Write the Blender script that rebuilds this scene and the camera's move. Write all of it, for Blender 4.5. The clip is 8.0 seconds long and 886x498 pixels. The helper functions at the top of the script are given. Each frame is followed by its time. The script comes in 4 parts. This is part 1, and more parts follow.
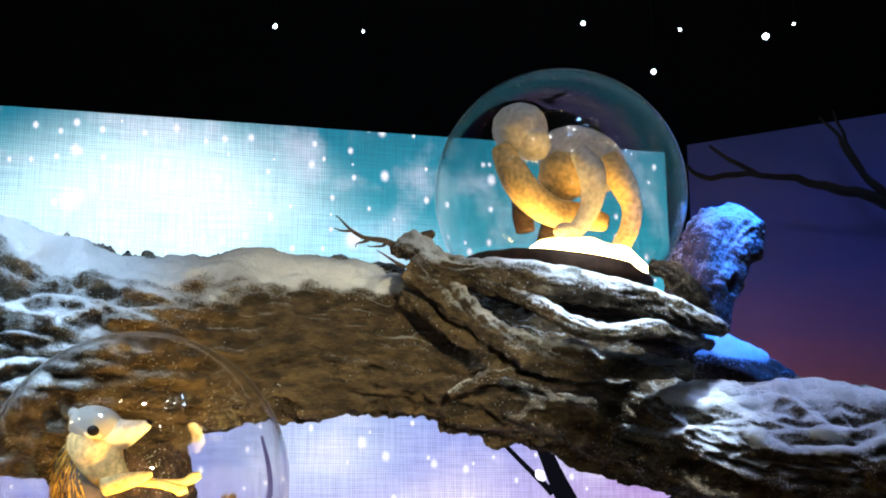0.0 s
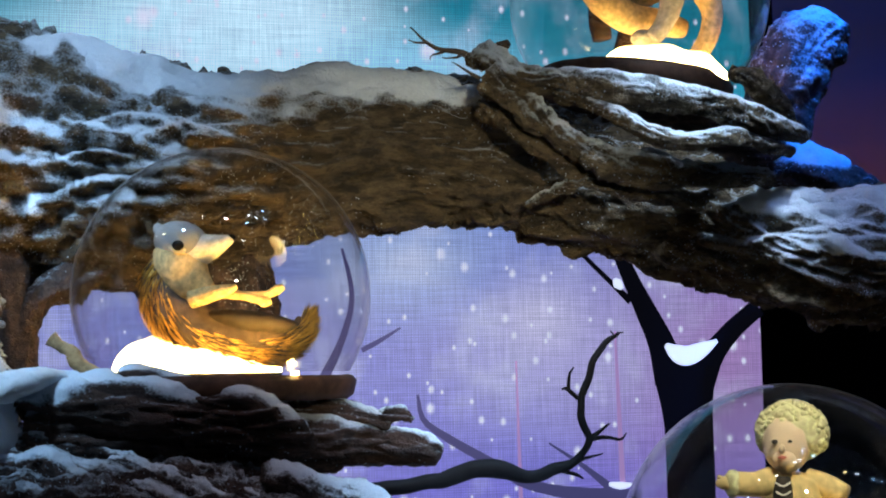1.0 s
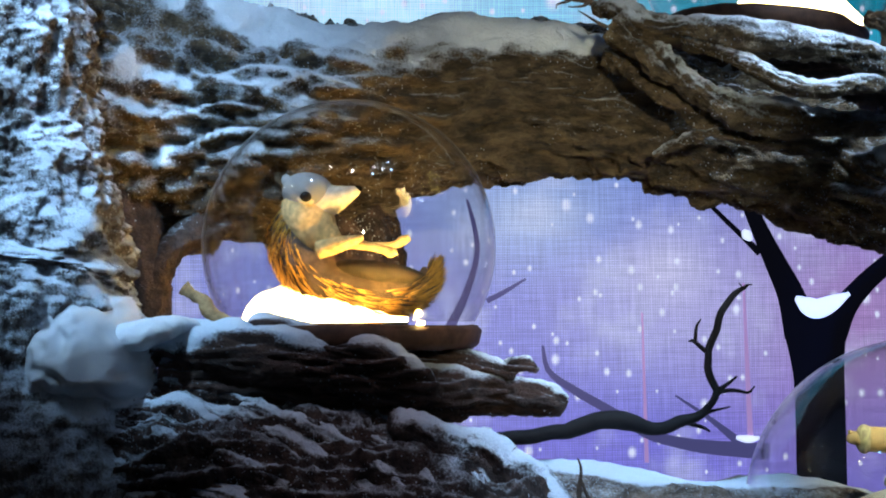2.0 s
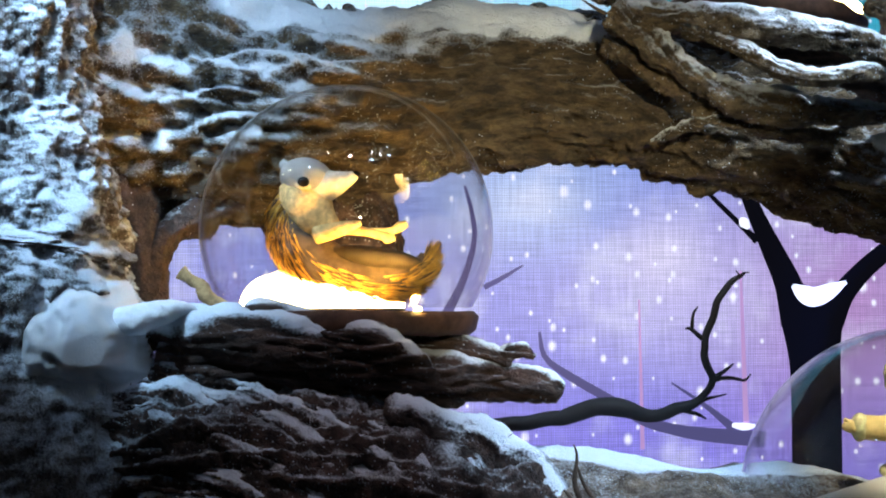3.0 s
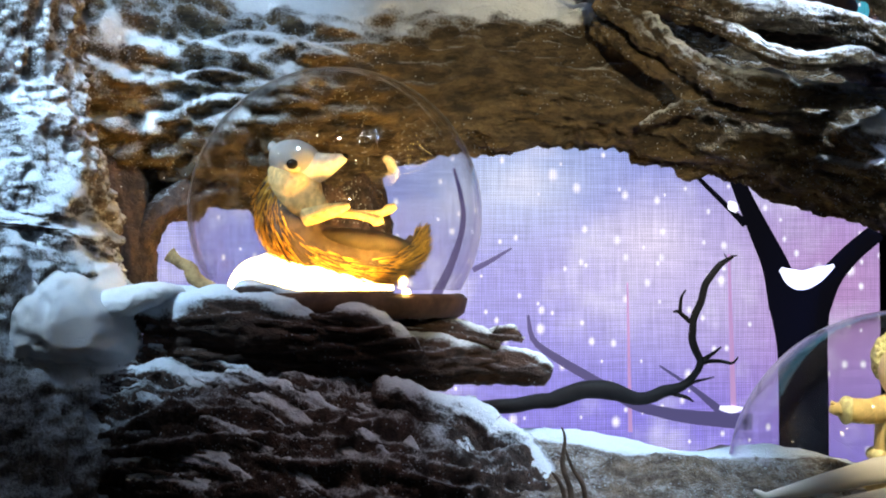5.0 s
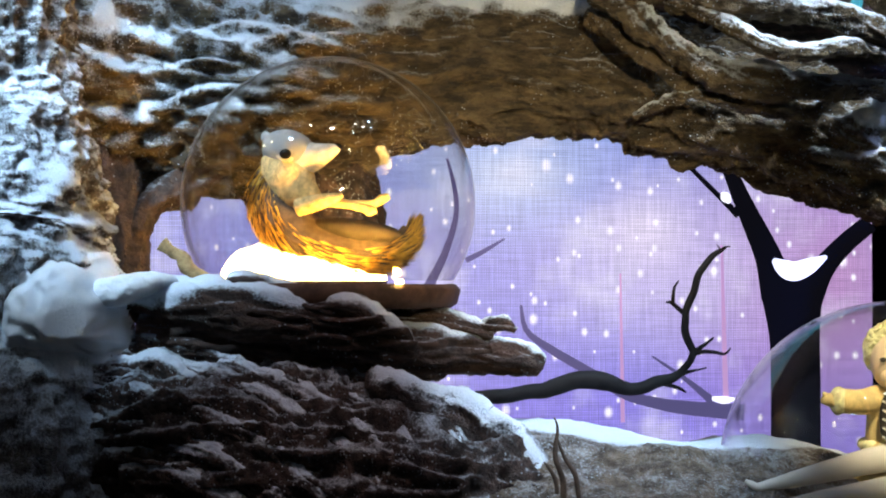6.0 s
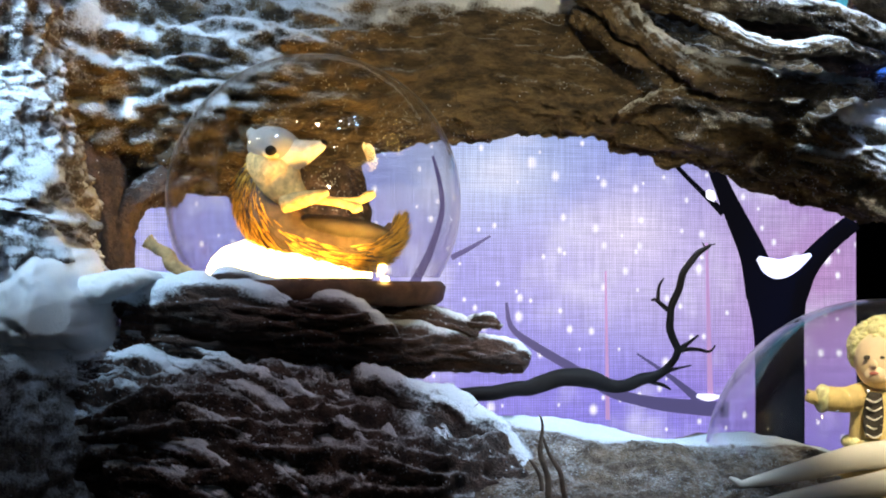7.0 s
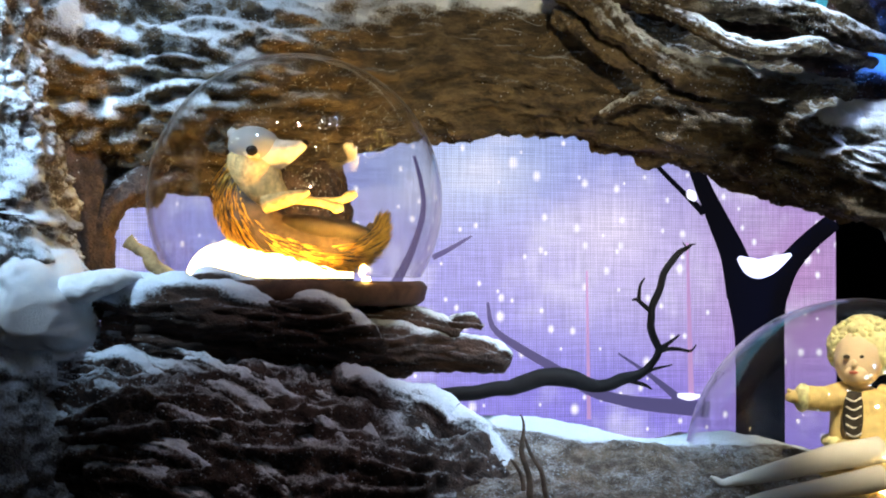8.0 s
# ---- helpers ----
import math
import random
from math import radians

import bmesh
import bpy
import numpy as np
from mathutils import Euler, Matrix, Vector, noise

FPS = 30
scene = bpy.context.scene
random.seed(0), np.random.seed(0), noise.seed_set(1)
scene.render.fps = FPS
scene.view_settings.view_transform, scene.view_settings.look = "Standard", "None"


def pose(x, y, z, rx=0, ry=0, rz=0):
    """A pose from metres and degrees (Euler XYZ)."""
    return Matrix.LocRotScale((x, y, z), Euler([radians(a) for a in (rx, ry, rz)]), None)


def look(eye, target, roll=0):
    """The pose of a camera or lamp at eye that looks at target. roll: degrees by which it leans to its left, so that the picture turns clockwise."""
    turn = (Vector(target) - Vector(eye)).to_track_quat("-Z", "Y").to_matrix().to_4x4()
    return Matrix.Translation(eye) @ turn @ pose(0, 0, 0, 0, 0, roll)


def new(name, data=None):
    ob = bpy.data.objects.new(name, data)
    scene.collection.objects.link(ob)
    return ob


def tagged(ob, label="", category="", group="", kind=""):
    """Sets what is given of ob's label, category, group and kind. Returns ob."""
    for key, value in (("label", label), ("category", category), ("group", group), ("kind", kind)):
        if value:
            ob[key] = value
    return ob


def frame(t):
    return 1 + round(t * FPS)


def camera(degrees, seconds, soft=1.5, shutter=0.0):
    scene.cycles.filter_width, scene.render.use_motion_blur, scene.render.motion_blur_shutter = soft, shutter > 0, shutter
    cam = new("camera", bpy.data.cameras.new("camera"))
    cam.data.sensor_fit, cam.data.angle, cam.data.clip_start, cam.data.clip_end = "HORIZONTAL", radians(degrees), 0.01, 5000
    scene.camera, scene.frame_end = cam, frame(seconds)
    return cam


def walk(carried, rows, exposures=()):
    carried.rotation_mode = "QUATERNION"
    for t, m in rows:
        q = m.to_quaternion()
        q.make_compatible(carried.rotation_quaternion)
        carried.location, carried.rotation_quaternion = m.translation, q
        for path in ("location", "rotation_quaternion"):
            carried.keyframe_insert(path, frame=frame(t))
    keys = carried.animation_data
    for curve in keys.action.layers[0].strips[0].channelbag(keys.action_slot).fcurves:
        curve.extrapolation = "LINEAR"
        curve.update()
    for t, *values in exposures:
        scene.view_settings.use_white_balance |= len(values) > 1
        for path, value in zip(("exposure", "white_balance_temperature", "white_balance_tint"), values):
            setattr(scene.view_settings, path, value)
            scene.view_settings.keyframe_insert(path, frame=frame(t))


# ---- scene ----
cam = camera(36.18, 8.0, soft=2.0)
walk(cam, [
    (0.0, pose(0.000, 0.000, 1.550, 103.262, 0.525, -8.360)),
    (0.2, pose(0.000, 0.000, 1.550, 102.937, 0.591, -8.346)),
    (0.4, pose(0.000, 0.000, 1.550, 101.290, 0.659, -8.340)),
    (0.5, pose(0.000, 0.000, 1.550, 99.927, 0.691, -8.283)),
    (0.6, pose(0.000, 0.000, 1.550, 98.671, 0.739, -7.807)),
    (0.8, pose(0.000, 0.000, 1.550, 96.611, 0.830, -6.743)),
    (1.0, pose(0.000, 0.000, 1.550, 95.366, 0.894, -5.026)),
    (1.5, pose(0.000, 0.000, 1.550, 93.845, 0.854, -0.699)),
    (1.7, pose(0.000, 0.000, 1.550, 93.603, 0.596, 0.130)),
    (3.0, pose(0.000, 0.000, 1.550, 92.766, 0.104, 0.112)),
    (3.5, pose(0.000, 0.000, 1.550, 92.400, -0.000, 0.000)),
    (4.0, pose(0.000, 0.000, 1.550, 92.335, 0.010, -0.081)),
    (5.5, pose(0.000, 0.000, 1.550, 91.802, -0.051, -0.515)),
    (6.0, pose(0.000, 0.000, 1.550, 91.624, -0.126, -0.661)),
    (6.5, pose(0.000, 0.000, 1.550, 91.595, -0.290, -0.937)),
    (7.0, pose(0.000, 0.000, 1.550, 91.508, -0.229, -1.275)),
    (7.5, pose(0.000, 0.000, 1.550, 91.491, -0.151, -1.643)),
    (8.0, pose(0.000, 0.000, 1.550, 91.510, -0.171, -2.060)),
], exposures=[(0.0, 0.25, 6300, 8), (0.5, -0.02, 6000, 8), (1.0, -0.6, 5600, 8), (1.5, -0.58, 5400, 7), (3.0, -0.05, 6000, 8), (4.0, 0.0, 6200, 9), (5.5, 0.05, 6500, 10), (8.0, 0.05, 6400, 10)])

# ---------------------------------------------------------------- light
world = bpy.data.worlds.new("night")
world.use_nodes = True
scene.world = world
world.node_tree.nodes["Background"].inputs[0].default_value = (0.02, 0.03, 0.06, 1)
world.node_tree.nodes["Background"].inputs[1].default_value = 0.05


def spot(name, eye, target, watts, colour, size, blend=0.6, radius=0.04):
    data = bpy.data.lights.new(name, "SPOT")
    data.energy, data.color, data.spot_size, data.spot_blend, data.shadow_soft_size = watts, colour, radians(size), blend, radius
    ob = new(name, data)
    ob.matrix_world = look(eye, target)
    return ob


# stage spots of the display, unseen; places chosen to suit each area's light
STAGE = (
    ("cool_spot", (-1.0, 0.7, 3.2), (-0.55, 2.000, 1.77), 430, (0.55, 0.78, 1.0), 22, 1.0),
    ("frost_spot", (-0.5, 0.95, 3.4), (-0.47, 2.250, 1.93), 210, (0.66, 0.84, 1.0), 26, 1.0),
    # added low behind the viewer, to warm the bark but spare its snow
    ("warm_fill_spot", (0.45, -0.3, 1.98), (0.15, 2.200, 1.77), 330, (1.0, 0.82, 0.5), 20, 1.0),
    ("ledge_spot", (0.5, 1.1, 3.4), (0.601, 2.080, 1.949), 420, (0.78, 0.9, 1.0), 15, 0.8),
    ("blue_spot", (0.75, 1.4, 3.4), (0.943, 2.450, 2.060), 620, (0.02, 0.2, 1.0), 18, 1.0),
    # added so that the painted panel does not go black
    ("panel_fill_spot", (0.5, 0.9, 3.3), (1.282, 2.750, 2.178), 13, (0.4, 0.5, 1.0), 30, 1.0),
    ("lavender_spot", (0.9, 1.2, 3.4), (0.933, 2.150, 1.798), 85, (0.55, 0.62, 1.0), 17, 0.9),
    ("low_spot", (0.0, 0.9, 3.3), (0.02, 1.850, 1.36), 46, (1.0, 0.74, 0.72), 24, 1.0),
    # added to brighten the snow bed
    ("bed_fill_spot", (0.6, 1.2, 3.2), (0.255, 2.020, 1.335), 360, (0.6, 0.8, 1.0), 18, 0.9),
    # added to brighten the doll from the front
    ("doll_fill_spot", (0.5, 0.4, 3.0), (0.686, 1.960, 1.374), 290, (1.0, 0.86, 0.56), 9, 0.7))
for row in STAGE:
    spot(*row)

# ---------------------------------------------------------------- materials
def nodes_of(name):
    m = bpy.data.materials.new(name)
    m.use_nodes = True
    t = m.node_tree
    return m, t.nodes, t.links, t.nodes["Principled BSDF"]


def mixc(n, l, fac, a, b, blend="MIX"):
    x = n.new("ShaderNodeMix")
    x.data_type, x.blend_type = "RGBA", blend
    for sock, v in ((x.inputs[0], fac), (x.inputs[6], a), (x.inputs[7], b)):
        if isinstance(v, (int, float)):
            sock.default_value = v
        elif isinstance(v, tuple):
            sock.default_value = (*v, 1)
        else:
            l.new(v, sock)
    return x.outputs[2]


def maths(n, l, op, a, b=0.0, clamp=False):
    x = n.new("ShaderNodeMath")
    x.operation, x.use_clamp = op, clamp
    for sock, v in ((x.inputs[0], a), (x.inputs[1], b)):
        if isinstance(v, (int, float)):
            sock.default_value = v
        else:
            l.new(v, sock)
    return x.outputs[0]


def ramp(n, l, v, lo, hi):
    x = n.new("ShaderNodeMapRange")
    x.interpolation_type = "SMOOTHSTEP"
    l.new(v, x.inputs[0])
    x.inputs[1].default_value, x.inputs[2].default_value = lo, hi
    return x.outputs[0]


def noise_of(n, l, co, scale, detail=6.0, rough=0.6):
    x = n.new("ShaderNodeTexNoise")
    x.inputs["Scale"].default_value, x.inputs["Detail"].default_value, x.inputs["Roughness"].default_value = scale, detail, rough
    l.new(co, x.inputs["Vector"])
    return x.outputs["Fac"]


def bump(n, l, bsdf, h, strength, dist):
    x = n.new("ShaderNodeBump")
    x.inputs["Strength"].default_value, x.inputs["Distance"].default_value = strength, dist
    l.new(h, x.inputs["Height"])
    l.new(x.outputs[0], bsdf.inputs["Normal"])


def bark_material(name, dark, mid, pale, snow=0.5, rough=0.85, run=(1, 1, 1), relief=0.016, crumb=0.14):
    """Weathered bark; snow: how much powder has settled on faces that look up; run: how the grain is drawn out."""
    m, n, l, b = nodes_of(name)
    co = n.new("ShaderNodeTexCoord").outputs["Object"]
    drawn_out = n.new("ShaderNodeVectorMath")
    drawn_out.operation = "MULTIPLY"
    l.new(co, drawn_out.inputs[0])
    drawn_out.inputs[1].default_value = run
    big, fine, grit = noise_of(n, l, co, 5.0, 5), noise_of(n, l, drawn_out.outputs[0], 38.0, 8, 0.72), noise_of(n, l, co, 240.0, 3, 0.7)
    c = mixc(n, l, ramp(n, l, fine, 0.36, 0.66), dark, mid)
    c = mixc(n, l, maths(n, l, "MULTIPLY", ramp(n, l, big, 0.45, 0.72), ramp(n, l, fine, 0.45, 0.75)), c, pale)
    geo = n.new("ShaderNodeNewGeometry")
    sep = n.new("ShaderNodeSeparateXYZ")
    l.new(geo.outputs["Normal"], sep.inputs[0])
    powder = maths(n, l, "ADD", sep.outputs[2], maths(n, l, "MULTIPLY", maths(n, l, "SUBTRACT", fine, 0.5), 1.1))
    powder = maths(n, l, "ADD", powder, maths(n, l, "MULTIPLY", maths(n, l, "SUBTRACT", big, 0.5), 1.4))
    powder = maths(n, l, "ADD", powder, maths(n, l, "MULTIPLY", maths(n, l, "SUBTRACT", grit, 0.5), 1.3))
    settled = n.new("ShaderNodeAttribute")
    settled.attribute_name = "settled"
    mask = ramp(n, l, powder, 1.05 - snow, 2.0 - snow)
    lain = maths(n, l, "ADD", settled.outputs["Fac"], maths(n, l, "MULTIPLY", maths(n, l, "SUBTRACT", fine, 0.5), 0.5))
    lain = maths(n, l, "ADD", lain, maths(n, l, "MULTIPLY", maths(n, l, "SUBTRACT", grit, 0.5), 0.7))
    laid = ramp(n, l, lain, 0.18, 0.6)
    mask = maths(n, l, "MAXIMUM", mask, laid)
    crumbs = n.new("ShaderNodeTexVoronoi")
    crumbs.inputs["Scale"].default_value = 260.0
    l.new(co, crumbs.inputs["Vector"])
    pick = n.new("ShaderNodeSeparateColor")
    l.new(crumbs.outputs["Color"], pick.inputs[0])
    few = maths(n, l, "MULTIPLY", maths(n, l, "LESS_THAN", crumbs.outputs["Distance"], 0.34), maths(n, l, "LESS_THAN", pick.outputs[0], maths(n, l, "MULTIPLY", ramp(n, l, big, 0.4, 0.7), crumb)))
    mask = maths(n, l, "MAXIMUM", mask, maths(n, l, "MULTIPLY", few, 0.7))
    c = mixc(n, l, mask, c, mixc(n, l, grit, (0.56, 0.64, 0.76), (0.76, 0.82, 0.88)))
    l.new(c, b.inputs["Base Color"])
    b.inputs["Roughness"].default_value = rough
    h = maths(n, l, "ADD", fine, maths(n, l, "MULTIPLY", grit, 0.35))
    crack = n.new("ShaderNodeTexVoronoi")
    crack.feature = "DISTANCE_TO_EDGE"
    crack.inputs["Scale"].default_value = 32.0
    bent = n.new("ShaderNodeVectorMath")
    bent.operation = "ADD"
    l.new(drawn_out.outputs[0], bent.inputs[0])
    wob = n.new("ShaderNodeTexNoise")
    wob.inputs["Scale"].default_value = 12.0
    l.new(co, wob.inputs["Vector"])
    l.new(wob.outputs["Color"], bent.inputs[1])
    l.new(bent.outputs[0], crack.inputs["Vector"])
    h = maths(n, l, "ADD", h, maths(n, l, "MULTIPLY", ramp(n, l, crack.outputs["Distance"], 0.0, 0.16), 0.35))
    h = maths(n, l, "MULTIPLY", h, maths(n, l, "SUBTRACT", 1.0, maths(n, l, "MULTIPLY", laid, 0.8)))
    bump(n, l, b, h, 1.0, relief)
    return m


def snow_material(name):
    m, n, l, b = nodes_of(name)
    co = n.new("ShaderNodeTexCoord").outputs["Object"]
    a, g = noise_of(n, l, co, 14.0, 5), noise_of(n, l, co, 300.0, 3, 0.8)
    c = mixc(n, l, ramp(n, l, a, 0.3, 0.7), (0.66, 0.7, 0.76), (0.8, 0.82, 0.84))
    l.new(c, b.inputs["Base Color"])
    b.inputs["Roughness"].default_value = 0.7
    bump(n, l, b, maths(n, l, "ADD", maths(n, l, "MULTIPLY", a, 2.0), g), 0.6, 0.004)
    return m


def plain(name, colour, rough=0.6, metal=0.0, var=0.25, scale=40.0, depth=0.002):
    m, n, l, b = nodes_of(name)
    co = n.new("ShaderNodeTexCoord").outputs["Object"]
    a = noise_of(n, l, co, scale, 6, 0.65)
    dark = tuple(v * (1 - var) for v in colour)
    pale = tuple(min(1.0, v * (1 + var)) for v in colour)
    l.new(mixc(n, l, ramp(n, l, a, 0.3, 0.7), dark, pale), b.inputs["Base Color"])
    b.inputs["Roughness"].default_value, b.inputs["Metallic"].default_value = rough, metal
    b.inputs["Specular IOR Level"].default_value = 0.25
    if depth:
        bump(n, l, b, a, 0.5, depth)
    return m


def glow(name, colour, strength):
    m, n, l, b = nodes_of(name)
    b.inputs["Base Color"].default_value = (*[v * 0.8 for v in colour], 1)
    b.inputs["Specular IOR Level"].default_value, b.inputs["Roughness"].default_value = 0.0, 1.0
    b.inputs["Emission Color"].default_value = (*colour, 1)
    b.inputs["Emission Strength"].default_value = strength
    return m


def glass_material():
    """Thin clear acrylic: straight through, with its mirror gloss."""
    m = bpy.data.materials.new("clear_acrylic")
    m.use_nodes = True
    n, l = m.node_tree.nodes, m.node_tree.links
    n.remove(n["Principled BSDF"])
    clear, gloss, mix, fres = n.new("ShaderNodeBsdfTransparent"), n.new("ShaderNodeBsdfGlossy"), n.new("ShaderNodeMixShader"), n.new("ShaderNodeLayerWeight")
    clear.inputs[0].default_value = (0.985, 0.985, 0.98, 1)
    gloss.inputs["Roughness"].default_value = 0.015
    edge = maths(n, l, "POWER", fres.outputs["Facing"], 6.0)
    l.new(maths(n, l, "ADD", 0.045, maths(n, l, "MULTIPLY", edge, 0.92)), mix.inputs[0])
    l.new(clear.outputs[0], mix.inputs[1])
    l.new(gloss.outputs[0], mix.inputs[2])
    haze, both = n.new("ShaderNodeBsdfGlossy"), n.new("ShaderNodeMixShader")
    haze.inputs["Roughness"].default_value = 0.34
    l.new(maths(n, l, "MULTIPLY", maths(n, l, "POWER", fres.outputs["Facing"], 10.0), 0.75), both.inputs[0])
    l.new(mix.outputs[0], both.inputs[1])
    l.new(haze.outputs[0], both.inputs[2])
    l.new(both.outputs[0], n["Material Output"].inputs[0])
    return m


BARK = bark_material("log_bark", (0.035, 0.024, 0.013), (0.2, 0.145, 0.075), (0.42, 0.35, 0.23), 0.62, run=(0.4, 1, 1.3), relief=0.02, crumb=0.3)
FROST = bark_material("frosted_bark", (0.06, 0.05, 0.045), (0.22, 0.19, 0.17), (0.45, 0.42, 0.4), 1.2, run=(1.2, 1.2, 0.7), relief=0.01, crumb=0.4)
ROOT = bark_material("dark_root_bark", (0.022, 0.014, 0.012), (0.1, 0.062, 0.05), (0.24, 0.16, 0.13), 0.58, run=(0.9, 1.0, 0.9), relief=0.011, crumb=0.4)
DRIFT = bark_material("driftwood", (0.022, 0.012, 0.009), (0.1, 0.055, 0.04), (0.22, 0.14, 0.1), 0.42, run=(0.25, 1.4, 1.6), relief=0.01)
LITTER = bark_material("snowy_litter", (0.08, 0.055, 0.038), (0.28, 0.21, 0.15), (0.46, 0.38, 0.3), 0.3, relief=0.014, crumb=0.45)
SNOW = snow_material("snow")
TWIG = plain("black_twig", (0.007, 0.0055, 0.006), 0.7, var=0.4)
GREYTWIG = plain("brown_twig", (0.1, 0.075, 0.055), 0.8, var=0.4)
STUB = plain("ochre_twig", (0.34, 0.22, 0.1), 0.8, var=0.5)
PLATE = plain("dark_wood_plate", (0.075, 0.04, 0.026), 0.65, var=0.45, scale=25)
BLACK = plain("black_drape", (0.003, 0.003, 0.0035), 0.9, var=0.3, scale=8)
METAL = plain("black_metal", (0.02, 0.02, 0.022), 0.4, 0.6, 0.2)
GLASS = glass_material()
def glowing_snow():
    """Snow that emits warm light itself, for an unbuilt lamp beneath; strongest low down."""
    m, n, l, b = nodes_of("glowing_snow")
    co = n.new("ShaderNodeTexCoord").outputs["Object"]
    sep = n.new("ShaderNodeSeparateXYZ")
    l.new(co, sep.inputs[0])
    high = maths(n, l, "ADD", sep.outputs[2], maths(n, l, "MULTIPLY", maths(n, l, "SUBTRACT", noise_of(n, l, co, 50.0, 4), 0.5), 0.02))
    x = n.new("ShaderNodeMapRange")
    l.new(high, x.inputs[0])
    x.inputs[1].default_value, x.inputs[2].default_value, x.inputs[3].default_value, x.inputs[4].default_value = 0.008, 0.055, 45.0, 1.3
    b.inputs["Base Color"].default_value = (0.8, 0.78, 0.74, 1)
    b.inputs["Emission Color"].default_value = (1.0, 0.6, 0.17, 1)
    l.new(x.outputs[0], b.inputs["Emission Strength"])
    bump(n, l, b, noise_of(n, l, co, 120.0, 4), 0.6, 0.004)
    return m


MOUND = glowing_snow()
LENS = glow("lamp_lens", (0.8, 0.93, 1.0), 5.0)
BRIGHT = glow("stage_lens", (0.95, 0.97, 1.0), 36.0)
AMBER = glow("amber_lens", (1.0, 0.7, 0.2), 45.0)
COLD = glow("blue_lens", (0.25, 0.5, 1.0), 60.0)
QUILL = plain("golden_quills", (0.62, 0.36, 0.06), 0.5, var=0.6, scale=60)
FUR = plain("pale_fur", (0.74, 0.7, 0.62), 0.75, var=0.25, scale=110, depth=0.004)
# gold copy of the fur: warm light from below put into the colour
WARMFUR = plain("warm_lit_fur", (0.72, 0.53, 0.24), 0.75, var=0.35, scale=110, depth=0.004)
FACE = plain("grey_felt", (0.33, 0.33, 0.33), 0.8, var=0.15)
EYE = plain("black_bead", (0.01, 0.01, 0.01), 0.2, var=0.0, depth=0)
SKIN = plain("pale_porcelain", (0.85, 0.66, 0.45), 0.75, var=0.06, depth=0)
CLOTH = plain("yellow_cloth", (0.78, 0.6, 0.26), 0.85, var=0.2, scale=90)
HAIR = plain("blond_wool", (0.88, 0.76, 0.42), 0.9, var=0.3, scale=120, depth=0.006)
STOCKING = plain("white_stocking", (0.78, 0.74, 0.66), 0.8, var=0.05, depth=0.0006)
LIPS = plain("painted_lips", (0.5, 0.16, 0.12), 0.6, var=0.1, depth=0)
DARKCLOTH = plain("dark_cloth", (0.06, 0.05, 0.04), 0.85, var=0.3)

# ---------------------------------------------------------------- mesh helpers
def settle(me, chains, thick, amount, dusted):
    """Let snow settle on a mesh along chains of (point, reach): it fills the furrows, and its amount is kept as an attribute."""
    p = np.empty(len(me.vertices) * 3)
    me.vertices.foreach_get("co", p)
    p = p.reshape(-1, 3)
    quads = np.array([q.vertices[:] for q in me.polygons if len(q.vertices) == 4])
    a, b = np.concatenate([quads[:, 0], quads[:, 1]]), np.concatenate([quads[:, 1], quads[:, 2]])
    ends = (np.concatenate([a, b]), np.concatenate([b, a]))
    count = np.maximum(np.bincount(ends[0], minlength=len(p)), 1)

    def soften(x, times):
        for _ in range(times):
            x = 0.3 * x + 0.7 * np.stack([np.bincount(ends[0], x[ends[1], k], len(p)) for k in range(x.shape[1])], 1) / count[:, None]
        return x

    nor = soften(np.array([tuple(v.vector) for v in me.vertex_normals]), 10)
    nor /= np.maximum(np.linalg.norm(nor, axis=1), 1e-6)[:, None]
    w = np.zeros(len(p))
    for rows in chains:
        for q in spline(rows, 12 * len(rows)):
            w = np.maximum(w, np.clip(1.4 - np.linalg.norm(p - q[:3], axis=1) / q[3], 0, 1))
    cover = w * np.clip(nor[:, 2] * 1.0 + 0.7, 0, 1) * (0.5 + 0.5 * amount)
    lumps = np.zeros(len(p))
    for i in np.nonzero(cover > 0.02)[0]:
        q = Vector(p[i])
        cover[i] += 0.3 * noise.noise(q * 15) + 0.3 * noise.noise(q * 42) - 0.25
        lumps[i] = 0.55 * noise.noise(q * 32) + 0.3 * noise.noise(q * 75)
    cover[w <= 0.02] = 0
    cover = soften(np.clip(cover * 1.7, 0, 1)[:, None], 4)[:, 0] * amount
    dust = np.zeros(len(p))
    for rows in dusted:
        for q in spline(rows, 8 * len(rows)):
            dust = np.maximum(dust, np.clip(1.3 - np.linalg.norm(p - q[:3], axis=1) / q[3], 0, 1))
    raw = np.array([v.vector.z for v in me.vertex_normals])
    dust *= np.clip(0.4 + 0.4 * raw, 0, 0.68)
    for i in np.nonzero(dust > 0.02)[0]:
        dust[i] = max(0.0, dust[i] + 0.2 * noise.noise(Vector(p[i]) * 36) + 0.1 * noise.noise(Vector(p[i]) * 11))
    flat = soften(p, 12)
    top = flat + nor * (thick * (0.75 + lumps) * cover)[:, None]
    top = flat + (top - flat) * np.clip(0.02 / np.maximum(np.linalg.norm(top - flat, axis=1), 1e-6), 0, 1)[:, None]
    out = p + (top - p) * np.clip(cover * 1.7, 0, 1)[:, None]
    me.vertices.foreach_set("co", out.ravel())
    me.attributes.new("settled", "FLOAT", "POINT").data.foreach_set("value", np.maximum(cover, dust).astype(np.float32))
    me.update()


